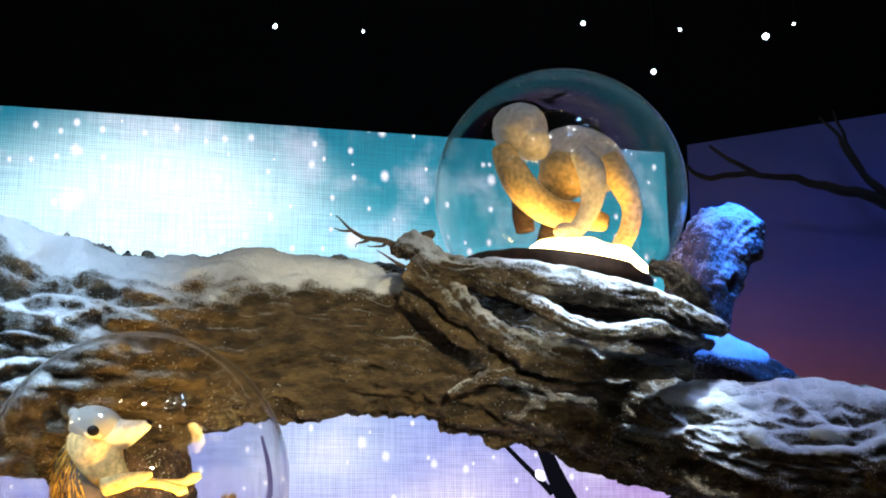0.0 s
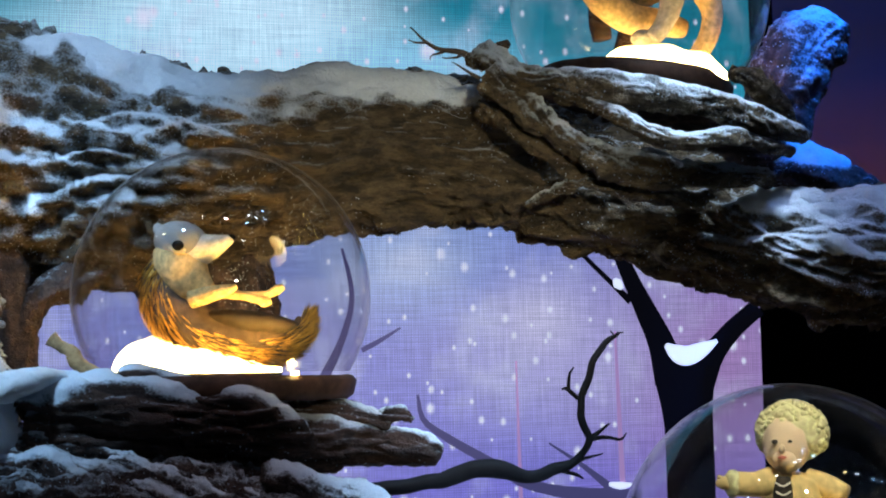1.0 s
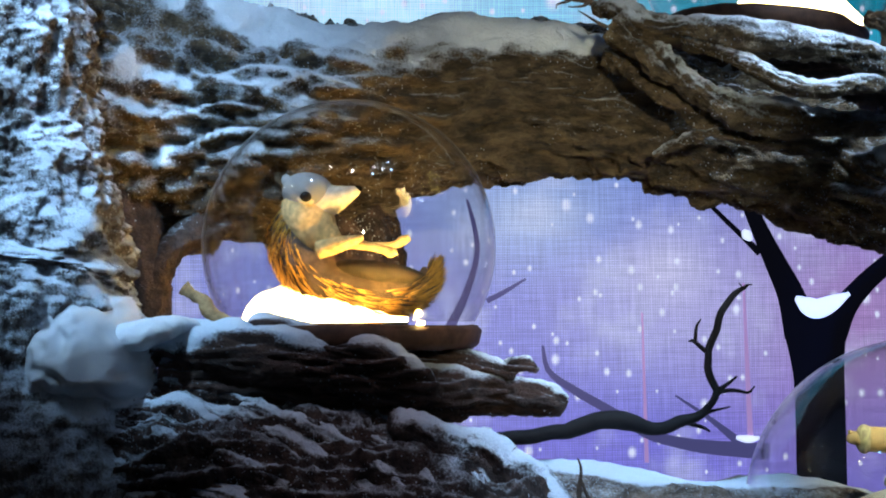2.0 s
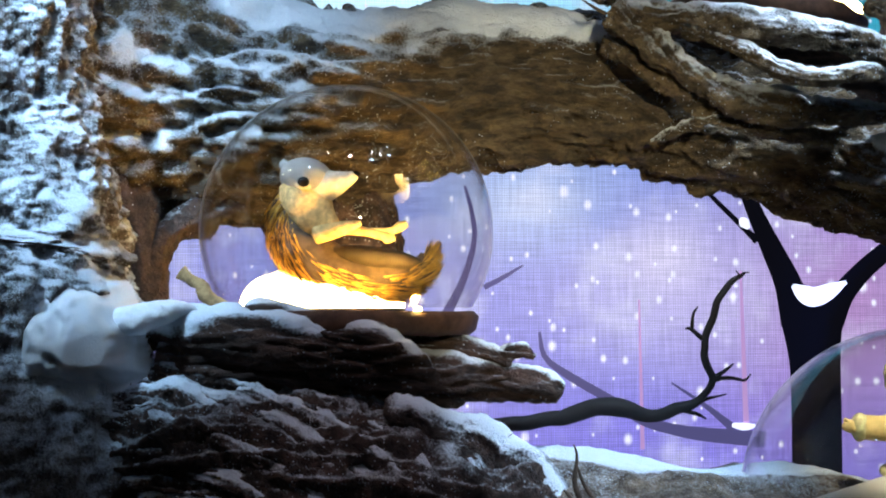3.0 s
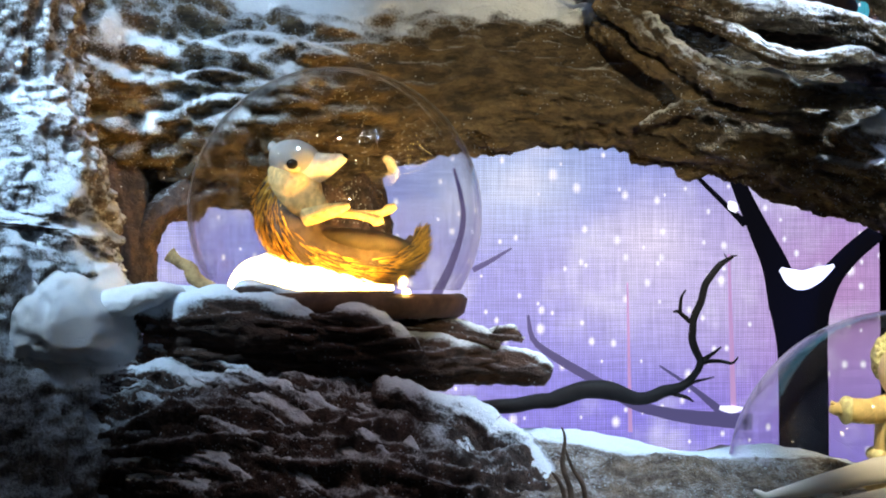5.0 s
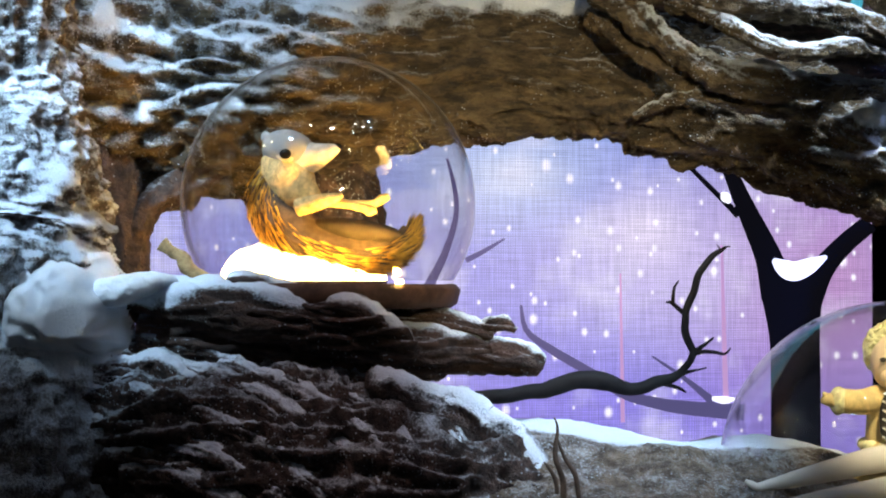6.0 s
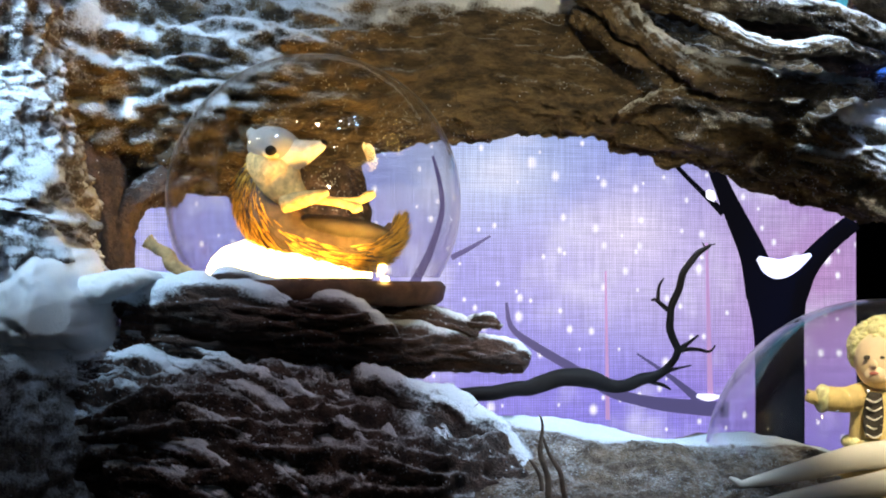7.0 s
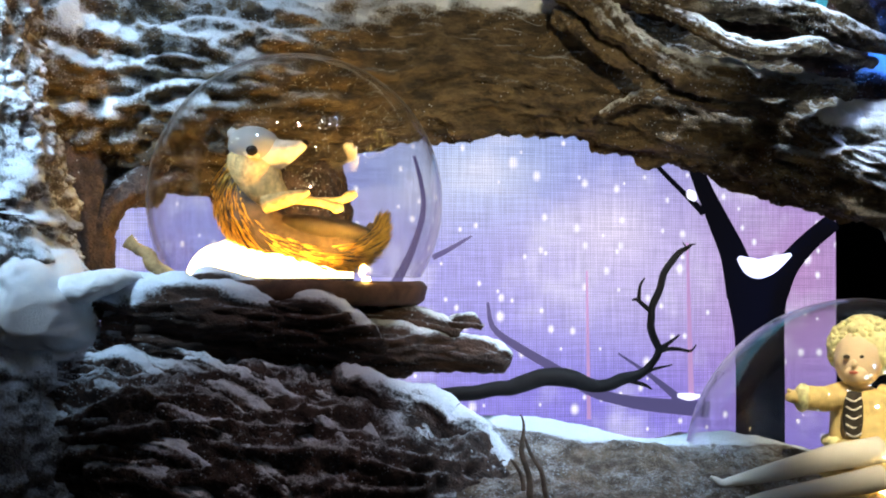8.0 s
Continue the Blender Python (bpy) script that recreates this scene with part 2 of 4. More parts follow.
def mesh_ob(name, verts, faces, material, parent=None, label="", smooth=True, settled=(), depth=0.012, amount=1.0, dusted=()):
    me = bpy.data.meshes.new(name)
    me.from_pydata([tuple(v) for v in verts], [], faces)
    if settled or dusted:
        settle(me, settled, depth, amount, dusted)
    me.polygons.foreach_set("use_smooth", [smooth] * len(me.polygons))
    me.materials.append(material)
    ob = new(name, me)
    if parent:
        ob.parent = parent
        ob.matrix_parent_inverse = parent.matrix_world.inverted()
    if label:
        ob["label"] = label
    return ob


def part(name, bm, materials, parent=None, label="", smooth=True):
    me = bpy.data.meshes.new(name)
    bm.to_mesh(me)
    bm.free()
    me.polygons.foreach_set("use_smooth", [smooth] * len(me.polygons))
    for m in materials if isinstance(materials, (list, tuple)) else [materials]:
        me.materials.append(m)
    ob = new(name, me)
    if parent:
        ob.parent = parent
    if label:
        ob["label"] = label
    return ob


def empty(name, at=(0, 0, 0)):
    ob = new(name)
    ob.location = at
    ob.empty_display_size = 0.05
    return ob


def spline(rows, count):
    """Rows of (point, radius) smoothed to count rows of x, y, z, radius."""
    a = np.array([(*p, r) for p, r in rows], float)
    a = np.vstack([2 * a[0] - a[1], a, 2 * a[-1] - a[-2]])
    out = []
    for s in np.linspace(0, len(rows) - 1, count):
        i = min(int(s), len(rows) - 2)
        t = s - i
        p0, p1, p2, p3 = a[i:i + 4]
        out.append(0.5 * (2 * p1 + (p2 - p0) * t + (2 * p0 - 5 * p1 + 4 * p2 - p3) * t * t + (3 * p1 - p0 - 3 * p2 + p3) * t ** 3))
    out = np.array(out)
    out[:, 3] = np.maximum(out[:, 3], 0.0006)
    return out


def limb(rows, along, round_, ridge=0.0, grain=0.0, lump=0.0, twist=0.0, seed=0.0, flat=1.0, groove=22.0, ends=True, crook=0.0, knob=0.0, ledge=0.0, pitch=17.0, squash=1.0):
    """A limb along a spine: lumps, long furrows that twist round it, and fine grain. flat squeezes it front to back."""
    c = spline(rows, along)
    if crook:
        for q in c:
            q[:3] += np.array([noise.noise((q[0] * 24 + k * 9, q[1] * 24, q[2] * 24)) for k in range(3)]) * crook
    d = np.gradient(c[:, :3], axis=0)
    d /= np.linalg.norm(d, axis=1)[:, None]
    up = np.array([0, -1.0, 0]) if abs(d[0][1]) < 0.8 else np.array([0, 0, 1.0])
    verts, run = [], 0.0
    for i in range(along):
        side = np.cross(d[i], up)
        side /= np.linalg.norm(side)
        up = np.cross(side, d[i])
        if i:
            run += np.linalg.norm(c[i, :3] - c[i - 1, :3])
        r = c[i, 3]
        for k in range(round_):
            a = 2 * math.pi * k / round_
            ca, sa = math.cos(a), math.sin(a)
            b = a + twist * run
            q = (r * math.cos(b) * groove + seed, r * math.sin(b) * groove, run * groove * 0.16 + seed)
            q2 = (q[0] * 2.4 + 5, q[1] * 2.4, q[2] * 3.2)
            f = 1.0 - 2.0 * abs(noise.noise(q)) + 0.55 * (1.0 - 2.2 * abs(noise.noise(q2)))
            w = (r * ca * 6 + seed, r * sa * 6, run * 5)
            h = min(ridge, r * 0.3) * (f - 0.8) + min(lump, r * 0.45) * (noise.noise(w) + 0.5 * noise.noise((w[0] * 3, w[1] * 3, w[2] * 3.4)))
            rr = r + h
            p = c[i, :3] + side * ca * rr + up * sa * rr * flat
            if knob:
                k2 = Vector(p) * 24 + Vector((seed, 0, 0))
                p = p + (side * ca + up * sa) * knob * (noise.noise(k2) + 0.6 * noise.noise(k2 * 2.3))
            if ledge:
                u = p[2] * pitch + 1.5 * noise.noise((p[0] * 4, p[1] * 4, p[2] * 7 + seed)) + 0.5 * noise.noise((p[0] * 13, p[1] * 13, p[2] * 20)) + a * 0.16
                u -= math.floor(u)
                u = u / 0.78 if u < 0.78 else (1 - u) / 0.22
                p = p + (side * ca + up * sa) * ledge * (u - 0.5) * (0.55 + 0.9 * noise.noise((p[0] * 9 + 3, p[1] * 9, p[2] * 15)))
            if grain:
                g = noise.noise((p[0] * 70, p[1] * 70, p[2] * 70)) + 0.6 * noise.noise((p[0] * 160, p[1] * 160, p[2] * 160))
                p = p + (side * ca + up * sa) * grain * g
            p[2] = c[i, 2] + (p[2] - c[i, 2]) * squash
            verts.append(p)
    faces = [((i + 1) * round_ + k, (i + 1) * round_ + (k + 1) % round_, i * round_ + (k + 1) % round_, i * round_ + k)
             for i in range(along - 1) for k in range(round_)]
    if ends:
        for i in (0, along - 1):
            verts.append(c[i, :3])
            j = len(verts) - 1
            faces += [(j, i * round_ + k, i * round_ + (k + 1) % round_) if i == 0 else (j, i * round_ + (k + 1) % round_, i * round_ + k)
                      for k in range(round_)]
    return verts, faces


def joined(*meshes):
    verts, faces = [], []
    for v, f in meshes:
        o = len(verts)
        verts += list(v)
        faces += [tuple(i + o for i in q) for q in f]
    return verts, faces


def sheet(x0, x1, y0, y1, nx, ny, height):
    verts, faces = [], []
    for j in range(ny + 1):
        for i in range(nx + 1):
            x, y = x0 + (x1 - x0) * i / nx, y0 + (y1 - y0) * j / ny
            verts.append((x, y, height(x, y)))
    for j in range(ny):
        for i in range(nx):
            a = j * (nx + 1) + i
            faces.append((a, a + 1, a + nx + 2, a + nx + 1))
    return verts, faces


def ball(bm, at, size, slot=0, turn=(0, 0, 0), seg=24, rough=0.0, seed=0.0):
    m = Matrix.LocRotScale(at, Euler([radians(a) for a in turn]), size)
    r = bmesh.ops.create_uvsphere(bm, u_segments=seg, v_segments=seg * 2 // 3, radius=1.0, matrix=m)
    vs = r["verts"]
    if rough:
        o = Vector(at)
        for v in vs:
            v.co += (v.co - o).normalized() * rough * noise.noise(v.co * 60 + Vector((seed, 0, 0)))
    for f in {f for v in vs for f in v.link_faces}:
        f.material_index = slot


def curl(bm, at, r, slot):
    """One small tuft: a squat ball of few faces."""
    rings = [[bm.verts.new((at[0] + r * w * math.cos(a * 1.2566), at[1] + r * w * math.sin(a * 1.2566), at[2] + r * h)) for a in range(5)] for w, h in ((0.6, -0.8), (1.0, 0.0), (0.6, 0.8))]
    for lo, hi in zip(rings, rings[1:]):
        for k in range(5):
            bm.faces.new((lo[k], lo[(k + 1) % 5], hi[(k + 1) % 5], hi[k])).material_index = slot
    bm.faces.new(rings[2]).material_index = slot
    bm.faces.new(rings[0][::-1]).material_index = slot


def tube(bm, rows, slot=0, along=20, round_=14, lump=0.0):
    v, f = limb(rows, along, round_, lump=lump)
    made = [bm.verts.new(p) for p in v]
    for q in f:
        bm.faces.new([made[i] for i in q]).material_index = slot


def box(bm, x0, x1, y0, y1, z0, z1, bevel=0.0):
    r = bmesh.ops.create_cube(bm, size=1.0, matrix=Matrix.LocRotScale(((x0 + x1) / 2, (y0 + y1) / 2, (z0 + z1) / 2), None, (x1 - x0, y1 - y0, z1 - z0)))
    if bevel:
        bmesh.ops.bevel(bm, geom=list({e for v in r["verts"] for e in v.link_edges}), offset=bevel, segments=2, affect="EDGES")


# ---------------------------------------------------------------- the room
def room():
    def wall(name, *b, label):
        bm = bmesh.new()
        box(bm, *b)
        tagged(part(name, bm, BLACK, smooth=False), label, name.split("_")[0], kind="structure")
    wall("floor", -3.2, 3.2, -1.6, 3.9, -0.1, 0.0, label="black painted floor of the dark display room")
    wall("ceiling", -3.2, 3.2, -1.6, 3.9, 3.6, 3.7, label="black ceiling of the dark display room")
    wall("wall_back", -3.2, 3.2, 3.8, 3.9, 0.0, 3.6, label="black drape behind the lit screen")
    wall("wall_left", -3.2, -3.1, -1.6, 3.8, 0.0, 3.6, label="black side wall of the display")
    wall("wall_right", 3.1, 3.2, -1.6, 3.8, 0.0, 3.6, label="black side wall of the display")
    wall("wall_front", -3.1, 3.1, -1.6, -1.5, 0.0, 3.6, label="black wall behind the viewer")


room()


# ---------------------------------------------------------------- lit screen
def led_screen():
    a, b = Vector((-0.524, 2.840, 2.502)), Vector((0.987, 3.000, 1.621))
    top = (a.z + Vector((1.041, 3.000, 2.530)).z) / 2
    along = Vector((b.x - a.x, b.y - a.y, 0)).normalized()
    origin = Vector((b.x, b.y, 1.1))
    left = a - along * 0.9
    width = (Vector((left.x, left.y, 0)) - Vector((b.x, b.y, 0))).length
    turn = math.atan2(along.y, along.x)
    m = Matrix.Translation(origin) @ Matrix.Rotation(turn, 4, "Z")
    inv = m.inverted()
    mat, n, l, p = nodes_of("screen_picture")
    co = n.new("ShaderNodeTexCoord").outputs["Object"]
    sep = n.new("ShaderNodeSeparateXYZ")
    l.new(co, sep.inputs[0])

    def spotlit(at, rx, rz, soft=0.0):
        q = inv @ Vector(at)
        dx = maths(n, l, "DIVIDE", maths(n, l, "SUBTRACT", sep.outputs[0], q.x), rx)
        dz = maths(n, l, "DIVIDE", maths(n, l, "SUBTRACT", sep.outputs[2], q.z), rz)
        d = maths(n, l, "SQRT", maths(n, l, "ADD", maths(n, l, "MULTIPLY", dx, dx), maths(n, l, "MULTIPLY", dz, dz)))
        x = n.new("ShaderNodeMapRange")
        x.interpolation_type = "SMOOTHSTEP"
        l.new(d, x.inputs[0])
        x.inputs[1].default_value, x.inputs[2].default_value, x.inputs[3].default_value, x.inputs[4].default_value = soft, 1.0, 1.0, 0.0
        return x.outputs[0]

    z_top, z_arch, z_low = (inv @ Vector((0.199, 2.900, 2.510))).z, (inv @ Vector((0.249, 2.950, 1.864))).z, (inv @ Vector((0.250, 2.950, 1.310))).z
    cloud = noise_of(n, l, co, 3.0, 3, 0.5)
    up = n.new("ShaderNodeMapRange")
    l.new(maths(n, l, "ADD", sep.outputs[2], maths(n, l, "MULTIPLY", maths(n, l, "SUBTRACT", cloud, 0.5), 0.12)), up.inputs[0])
    up.inputs[1].default_value, up.inputs[2].default_value = z_low, z_top
    tone = n.new("ShaderNodeValToRGB")
    l.new(up.outputs[0], tone.inputs[0])
    e = tone.color_ramp.elements
    k = (z_arch - z_low) / (z_top - z_low)
    e[0].position, e[0].color = 0.0, (0.33, 0.28, 0.88, 1)
    e[1].position, e[1].color = 1.0, (0.012, 0.2, 0.3, 1)
    for pos, col in ((k * 0.5, (0.38, 0.37, 0.88)), (k, (0.34, 0.4, 0.84)), (k + 0.2 * (1 - k), (0.12, 0.55, 0.8)), (k + 0.6 * (1 - k), (0.05, 0.42, 0.55))):
        x = e.new(pos)
        x.color = (*col, 1)
    c = tone.outputs[0]
    c = mixc(n, l, maths(n, l, "MULTIPLY", spotlit((0.886, 3.000, 1.583), 0.5, 0.5), 0.75), c, (0.62, 0.32, 0.56))
    c = mixc(n, l, maths(n, l, "MULTIPLY", spotlit((0.5, 3.000, 1.60), 0.42, 0.3), 0.75), c, (0.76, 0.66, 0.98))
    c = mixc(n, l, maths(n, l, "MULTIPLY", spotlit((0.152, 3.000, 1.819), 0.34, 0.22), 0.9), c, (0.6, 0.7, 1.0))
    c = mixc(n, l, spotlit((-0.176, 2.850, 2.302), 0.5, 0.29, 0.25), c, (1.0, 1.3, 1.4))
    c = mixc(n, l, maths(n, l, "MULTIPLY", spotlit((-0.466, 2.800, 2.220), 0.45, 0.22), 0.9), c, (0.8, 1.2, 1.35))
    c = mixc(n, l, maths(n, l, "MULTIPLY", spotlit((0.227, 2.900, 2.224), 0.4, 0.14), 0.85), c, (0.55, 1.0, 1.25))

    c = mixc(n, l, maths(n, l, "MULTIPLY", spotlit((0.188, 2.970, 1.794), 0.17, 0.06), 0.6), c, (0.9, 0.9, 1.05))
    c = mixc(n, l, maths(n, l, "MULTIPLY", spotlit((0.469, 2.970, 1.681), 0.16, 0.13), 0.6), c, (1.0, 0.9, 1.05))
    mist = ramp(n, l, noise_of(n, l, co, 5.5, 4, 0.55), 0.48, 0.72)
    c = mixc(n, l, maths(n, l, "MULTIPLY", mist, 0.5), c, (0.95, 0.92, 1.1))

    def flakes(scale, size, share, soft):
        v = n.new("ShaderNodeTexVoronoi")
        v.inputs["Scale"].default_value = scale
        v.voronoi_dimensions = "2D"
        flatten = n.new("ShaderNodeCombineXYZ")
        l.new(sep.outputs[0], flatten.inputs[0])
        l.new(maths(n, l, "MULTIPLY", sep.outputs[2], 0.75), flatten.inputs[1])
        l.new(flatten.outputs[0], v.inputs["Vector"])
        rnd = n.new("ShaderNodeSeparateColor")
        l.new(v.outputs["Color"], rnd.inputs[0])
        r = maths(n, l, "MULTIPLY", maths(n, l, "ADD", 0.5, rnd.outputs[1]), size * scale)
        near = maths(n, l, "SUBTRACT", 1.0, maths(n, l, "DIVIDE", v.outputs["Distance"], r), True)
        return maths(n, l, "MULTIPLY", ramp(n, l, near, 0.0, soft), maths(n, l, "LESS_THAN", rnd.outputs[0], share))

    for fl in (flakes(13.0, 0.0105, 0.55, 0.9), flakes(22.0, 0.007, 0.45, 0.9), flakes(3.6, 0.04, 0.3, 1.0)):
        c = mixc(n, l, fl, c, (1.2, 1.15, 1.3))
    # rows and columns of diodes
    for axis, pitch in ((0, 0.0052), (2, 0.0052)):
        s = maths(n, l, "ADD", 0.9, maths(n, l, "MULTIPLY", maths(n, l, "SINE", maths(n, l, "MULTIPLY", sep.outputs[axis], 2 * math.pi / pitch)), 0.1))
        c = mixc(n, l, 1.0, c, s, "MULTIPLY")
    for weave in ((260, 1, 9), (9, 1, 260)):
        stretch = n.new("ShaderNodeVectorMath")
        stretch.operation = "MULTIPLY"
        l.new(co, stretch.inputs[0])
        stretch.inputs[1].default_value = weave
        c = mixc(n, l, 0.6, c, mixc(n, l, ramp(n, l, noise_of(n, l, stretch.outputs[0], 1.0, 2), 0.3, 0.7), (0.72, 0.72, 0.76), (1.12, 1.12, 1.1)), "MULTIPLY")
    p.inputs["Base Color"].default_value = (0.01, 0.01, 0.012, 1)
    p.inputs["Roughness"].default_value = 0.5
    l.new(c, p.inputs["Emission Color"])
    p.inputs["Emission Strength"].default_value = 1.14

    thing = empty("led_screen")
    thing.matrix_world = m
    tagged(thing, "lit screen with a lavender winter wood and falling snow", "screen")
    bm = bmesh.new()
    box(bm, -width, 0, 0.0, 0.05, -0.6, top - 1.1)
    part("display_panel", bm, mat, thing, smooth=False)
    bm = bmesh.new()
    box(bm, -width, 0, 0.053, 0.09, -0.6, top - 1.1 + 0.01)
    part("cabinet", bm, METAL, thing, "black metal screen cabinet", smooth=False)
    dark = glow("screen_dark", (0.0035, 0.0035, 0.006), 1.0)
    pink = glow("screen_far_trunk", (0.5, 0.3, 0.58), 1.0)
    faint = glow("screen_faint", (0.09, 0.08, 0.2), 1.0)
    white = glow("screen_white", (0.95, 0.97, 1.1), 1.3)

    def drawn(name, rows, material, lift, label=""):
        """A flat stroke of the picture on the screen."""
        c = spline([(inv @ Vector(q), r) for q, r in rows], 24)
        vs, fs = [], []
        for i in range(24):
            d = c[min(i + 1, 23)] - c[max(i - 1, 0)]
            s = np.array([-d[2], d[0]]) / max(1e-6, math.hypot(d[0], d[2])) * c[i][3]
            vs += [(c[i][0] + s[0], -lift, c[i][2] + s[1]), (c[i][0] - s[0], -lift, c[i][2] - s[1])]
            if i:
                fs.append((2 * i - 2, 2 * i - 1, 2 * i + 1, 2 * i))
        me = bpy.data.meshes.new(name)
        me.from_pydata(vs, [], fs)
        me.materials.append(material)
        ob = new(name, me)
        ob.parent = thing
        if label:
            ob["label"] = label

    drawn("far_trunk", [((0.420, 2.970, 1.259), 0.005), ((0.415, 2.970, 1.581), 0.002)], pink, 0.003)
    drawn("far_trunk", [((0.652, 2.970, 1.284), 0.007), ((0.643, 2.970, 1.644), 0.003)], pink, 0.003)
    drawn("trunk_shape", [((0.810, 2.970, 1.110), 0.0569), ((0.811, 2.970, 1.333), 0.0569), ((0.809, 2.970, 1.445), 0.0582), ((0.804, 2.970, 1.532), 0.0693), ((0.801, 2.970, 1.592), 0.0767)], dark, 0.003, "dark silhouette of a forked tree")
    drawn("bough", [((0.774, 2.970, 1.532), 0.0421), ((0.749, 2.970, 1.617), 0.0309), ((0.716, 2.970, 1.688), 0.0247), ((0.686, 2.970, 1.751), 0.0198), ((0.657, 2.970, 1.819), 0.0161)], dark, 0.005)
    drawn("bough", [((0.834, 2.970, 1.533), 0.0421), ((0.875, 2.970, 1.595), 0.0272), ((0.925, 2.970, 1.648), 0.0223), ((0.985, 2.970, 1.696), 0.0210)], dark, 0.005)
    drawn("bough", [((0.681, 2.970, 1.709), 0.0087), ((0.644, 2.970, 1.744), 0.0062), ((0.607, 2.970, 1.779), 0.0056), ((0.569, 2.970, 1.816), 0.0049)], dark, 0.006)
    drawn("snow_patch", [((0.759, 2.970, 1.612), 0.0049), ((0.783, 2.970, 1.595), 0.0186), ((0.808, 2.970, 1.587), 0.0210), ((0.842, 2.970, 1.599), 0.0173), ((0.882, 2.970, 1.620), 0.0037)], white, 0.007, "white snow in the fork of the tree")
    drawn("snow_patch", [((0.643, 2.970, 1.759), 0.0037), ((0.651, 2.970, 1.749), 0.0111), ((0.661, 2.970, 1.737), 0.0037)], white, 0.007)
    drawn("bough", [((0.197, 2.950, 1.512), 0.003), ((0.210, 2.950, 1.457), 0.006), ((0.268, 2.950, 1.414), 0.009), ((0.354, 2.950, 1.365), 0.01), ((0.422, 2.950, 1.322), 0.011), ((0.484, 2.950, 1.303), 0.012), ((0.559, 2.950, 1.290), 0.015), ((0.695, 2.950, 1.278), 0.018)], faint, 0.004)
    drawn("bough", [((0.487, 2.950, 1.402), 0.002), ((0.559, 2.950, 1.354), 0.005), ((0.627, 2.950, 1.300), 0.01)], faint, 0.0045)
    drawn("snow_patch", [((0.621, 2.950, 1.310), 0.004), ((0.648, 2.950, 1.306), 0.008), ((0.673, 2.950, 1.308), 0.003)], white, 0.007)
    drawn("bough", [((-0.012, 2.900, 1.526), 0.012), ((0.036, 2.900, 1.621), 0.008), ((0.061, 2.900, 1.705), 0.006), ((0.057, 2.900, 1.765), 0.005), ((0.041, 2.900, 1.826), 0.003)], faint, 0.004)
    drawn("bough", [((0.082, 2.900, 1.608), 0.006), ((0.118, 2.900, 1.626), 0.005), ((0.167, 2.900, 1.655), 0.002)], faint, 0.0045)


led_screen()


def side_panel():
    a, b = Vector((1.040, 2.990, 2.534)), Vector((1.413, 2.710, 2.567))
    along = Vector((b.x - a.x, b.y - a.y, 0)).normalized()
    top_slope = (b.z - a.z) / (b - a).length
    m, n, l, p = nodes_of("dusk_print")
    co = n.new("ShaderNodeTexCoord").outputs["Object"]
    sep = n.new("ShaderNodeSeparateXYZ")
    l.new(co, sep.inputs[0])
    v = maths(n, l, "ADD", sep.outputs[2], maths(n, l, "MULTIPLY", maths(n, l, "SUBTRACT", noise_of(n, l, co, 4.0, 4), 0.5), 0.1))
    x = n.new("ShaderNodeMapRange")
    l.new(v, x.inputs[0])
    x.inputs[1].default_value, x.inputs[2].default_value = 0.0, 0.6
    r = n.new("ShaderNodeValToRGB")
    l.new(x.outputs[0], r.inputs[0])
    e = r.color_ramp.elements
    e[0].color, e[1].color = (0.5, 0.14, 0.16, 1), (0.03, 0.045, 0.2, 1)
    y = e.new(0.25)
    y.color = (0.2, 0.09, 0.28, 1)
    y = e.new(0.5)
    y.color = (0.06, 0.06, 0.3, 1)
    l.new(r.outputs[0], p.inputs["Base Color"])
    p.inputs["Roughness"].default_value = 0.8
    z0 = Vector((1.218, 2.800, 1.904)).z
    thing = new("painted_panel", bpy.data.meshes.new("painted_panel"))
    thing.location = (a.x, a.y, z0)
    thing.rotation_euler = (0, 0, math.atan2(along.y, along.x))
    tagged(thing, "angled scenery panel painted as a blue and pink dusk sky", "panel", kind="structure")
    bm = bmesh.new()
    box(bm, 0.0, 1.3, 0.0, 0.03, -0.02, (a.z + b.z) / 2 - z0 + 0.0)
    for q in bm.verts:
        if q.co.z > 0:
            q.co.z = a.z - z0 + q.co.x * 0.0
    bm.to_mesh(thing.data)
    bm.free()
    thing.data.materials.append(m)
    return thing


side_panel()


def bare_branch(name, label, strokes, material, seed, round_=12, rough=0.25):
    stem = None
    for rows in strokes:
        rows = [(q, k * 0.74) for q, k in rows]
        r = max(q[1] for q in rows)
        v, f = limb(rows, 14 * len(rows), round_, ridge=r * rough, lump=r * rough, seed=seed, crook=0.008)
        if stem is None:
            stem = tagged(mesh_ob(name, v, f, material), label, "branch")
        else:
            mesh_ob("side_twig", v, f, material, stem)
    return stem


bare_branch("bare_branch", "thin black bare branch against the painted dusk panel", [
    [((1.385, 2.620, 2.287), 0.022), ((1.313, 2.650, 2.324), 0.016), ((1.197, 2.700, 2.369), 0.011), ((1.090, 2.720, 2.384), 0.009), ((0.997, 2.750, 2.380), 0.007), ((0.954, 2.770, 2.415), 0.004)],
    [((1.103, 2.720, 2.385), 0.007), ((1.044, 2.730, 2.422), 0.006), ((1.004, 2.740, 2.455), 0.004)],
    [((1.362, 2.620, 2.311), 0.013), ((1.312, 2.640, 2.366), 0.01), ((1.264, 2.660, 2.460), 0.006), ((1.233, 2.670, 2.507), 0.003)],
    [((1.307, 2.640, 2.378), 0.007), ((1.273, 2.650, 2.457), 0.005), ((1.262, 2.660, 2.518), 0.003)]], TWIG, 5.0)


# ---------------------------------------------------------------- ground
GROUND = 1.332


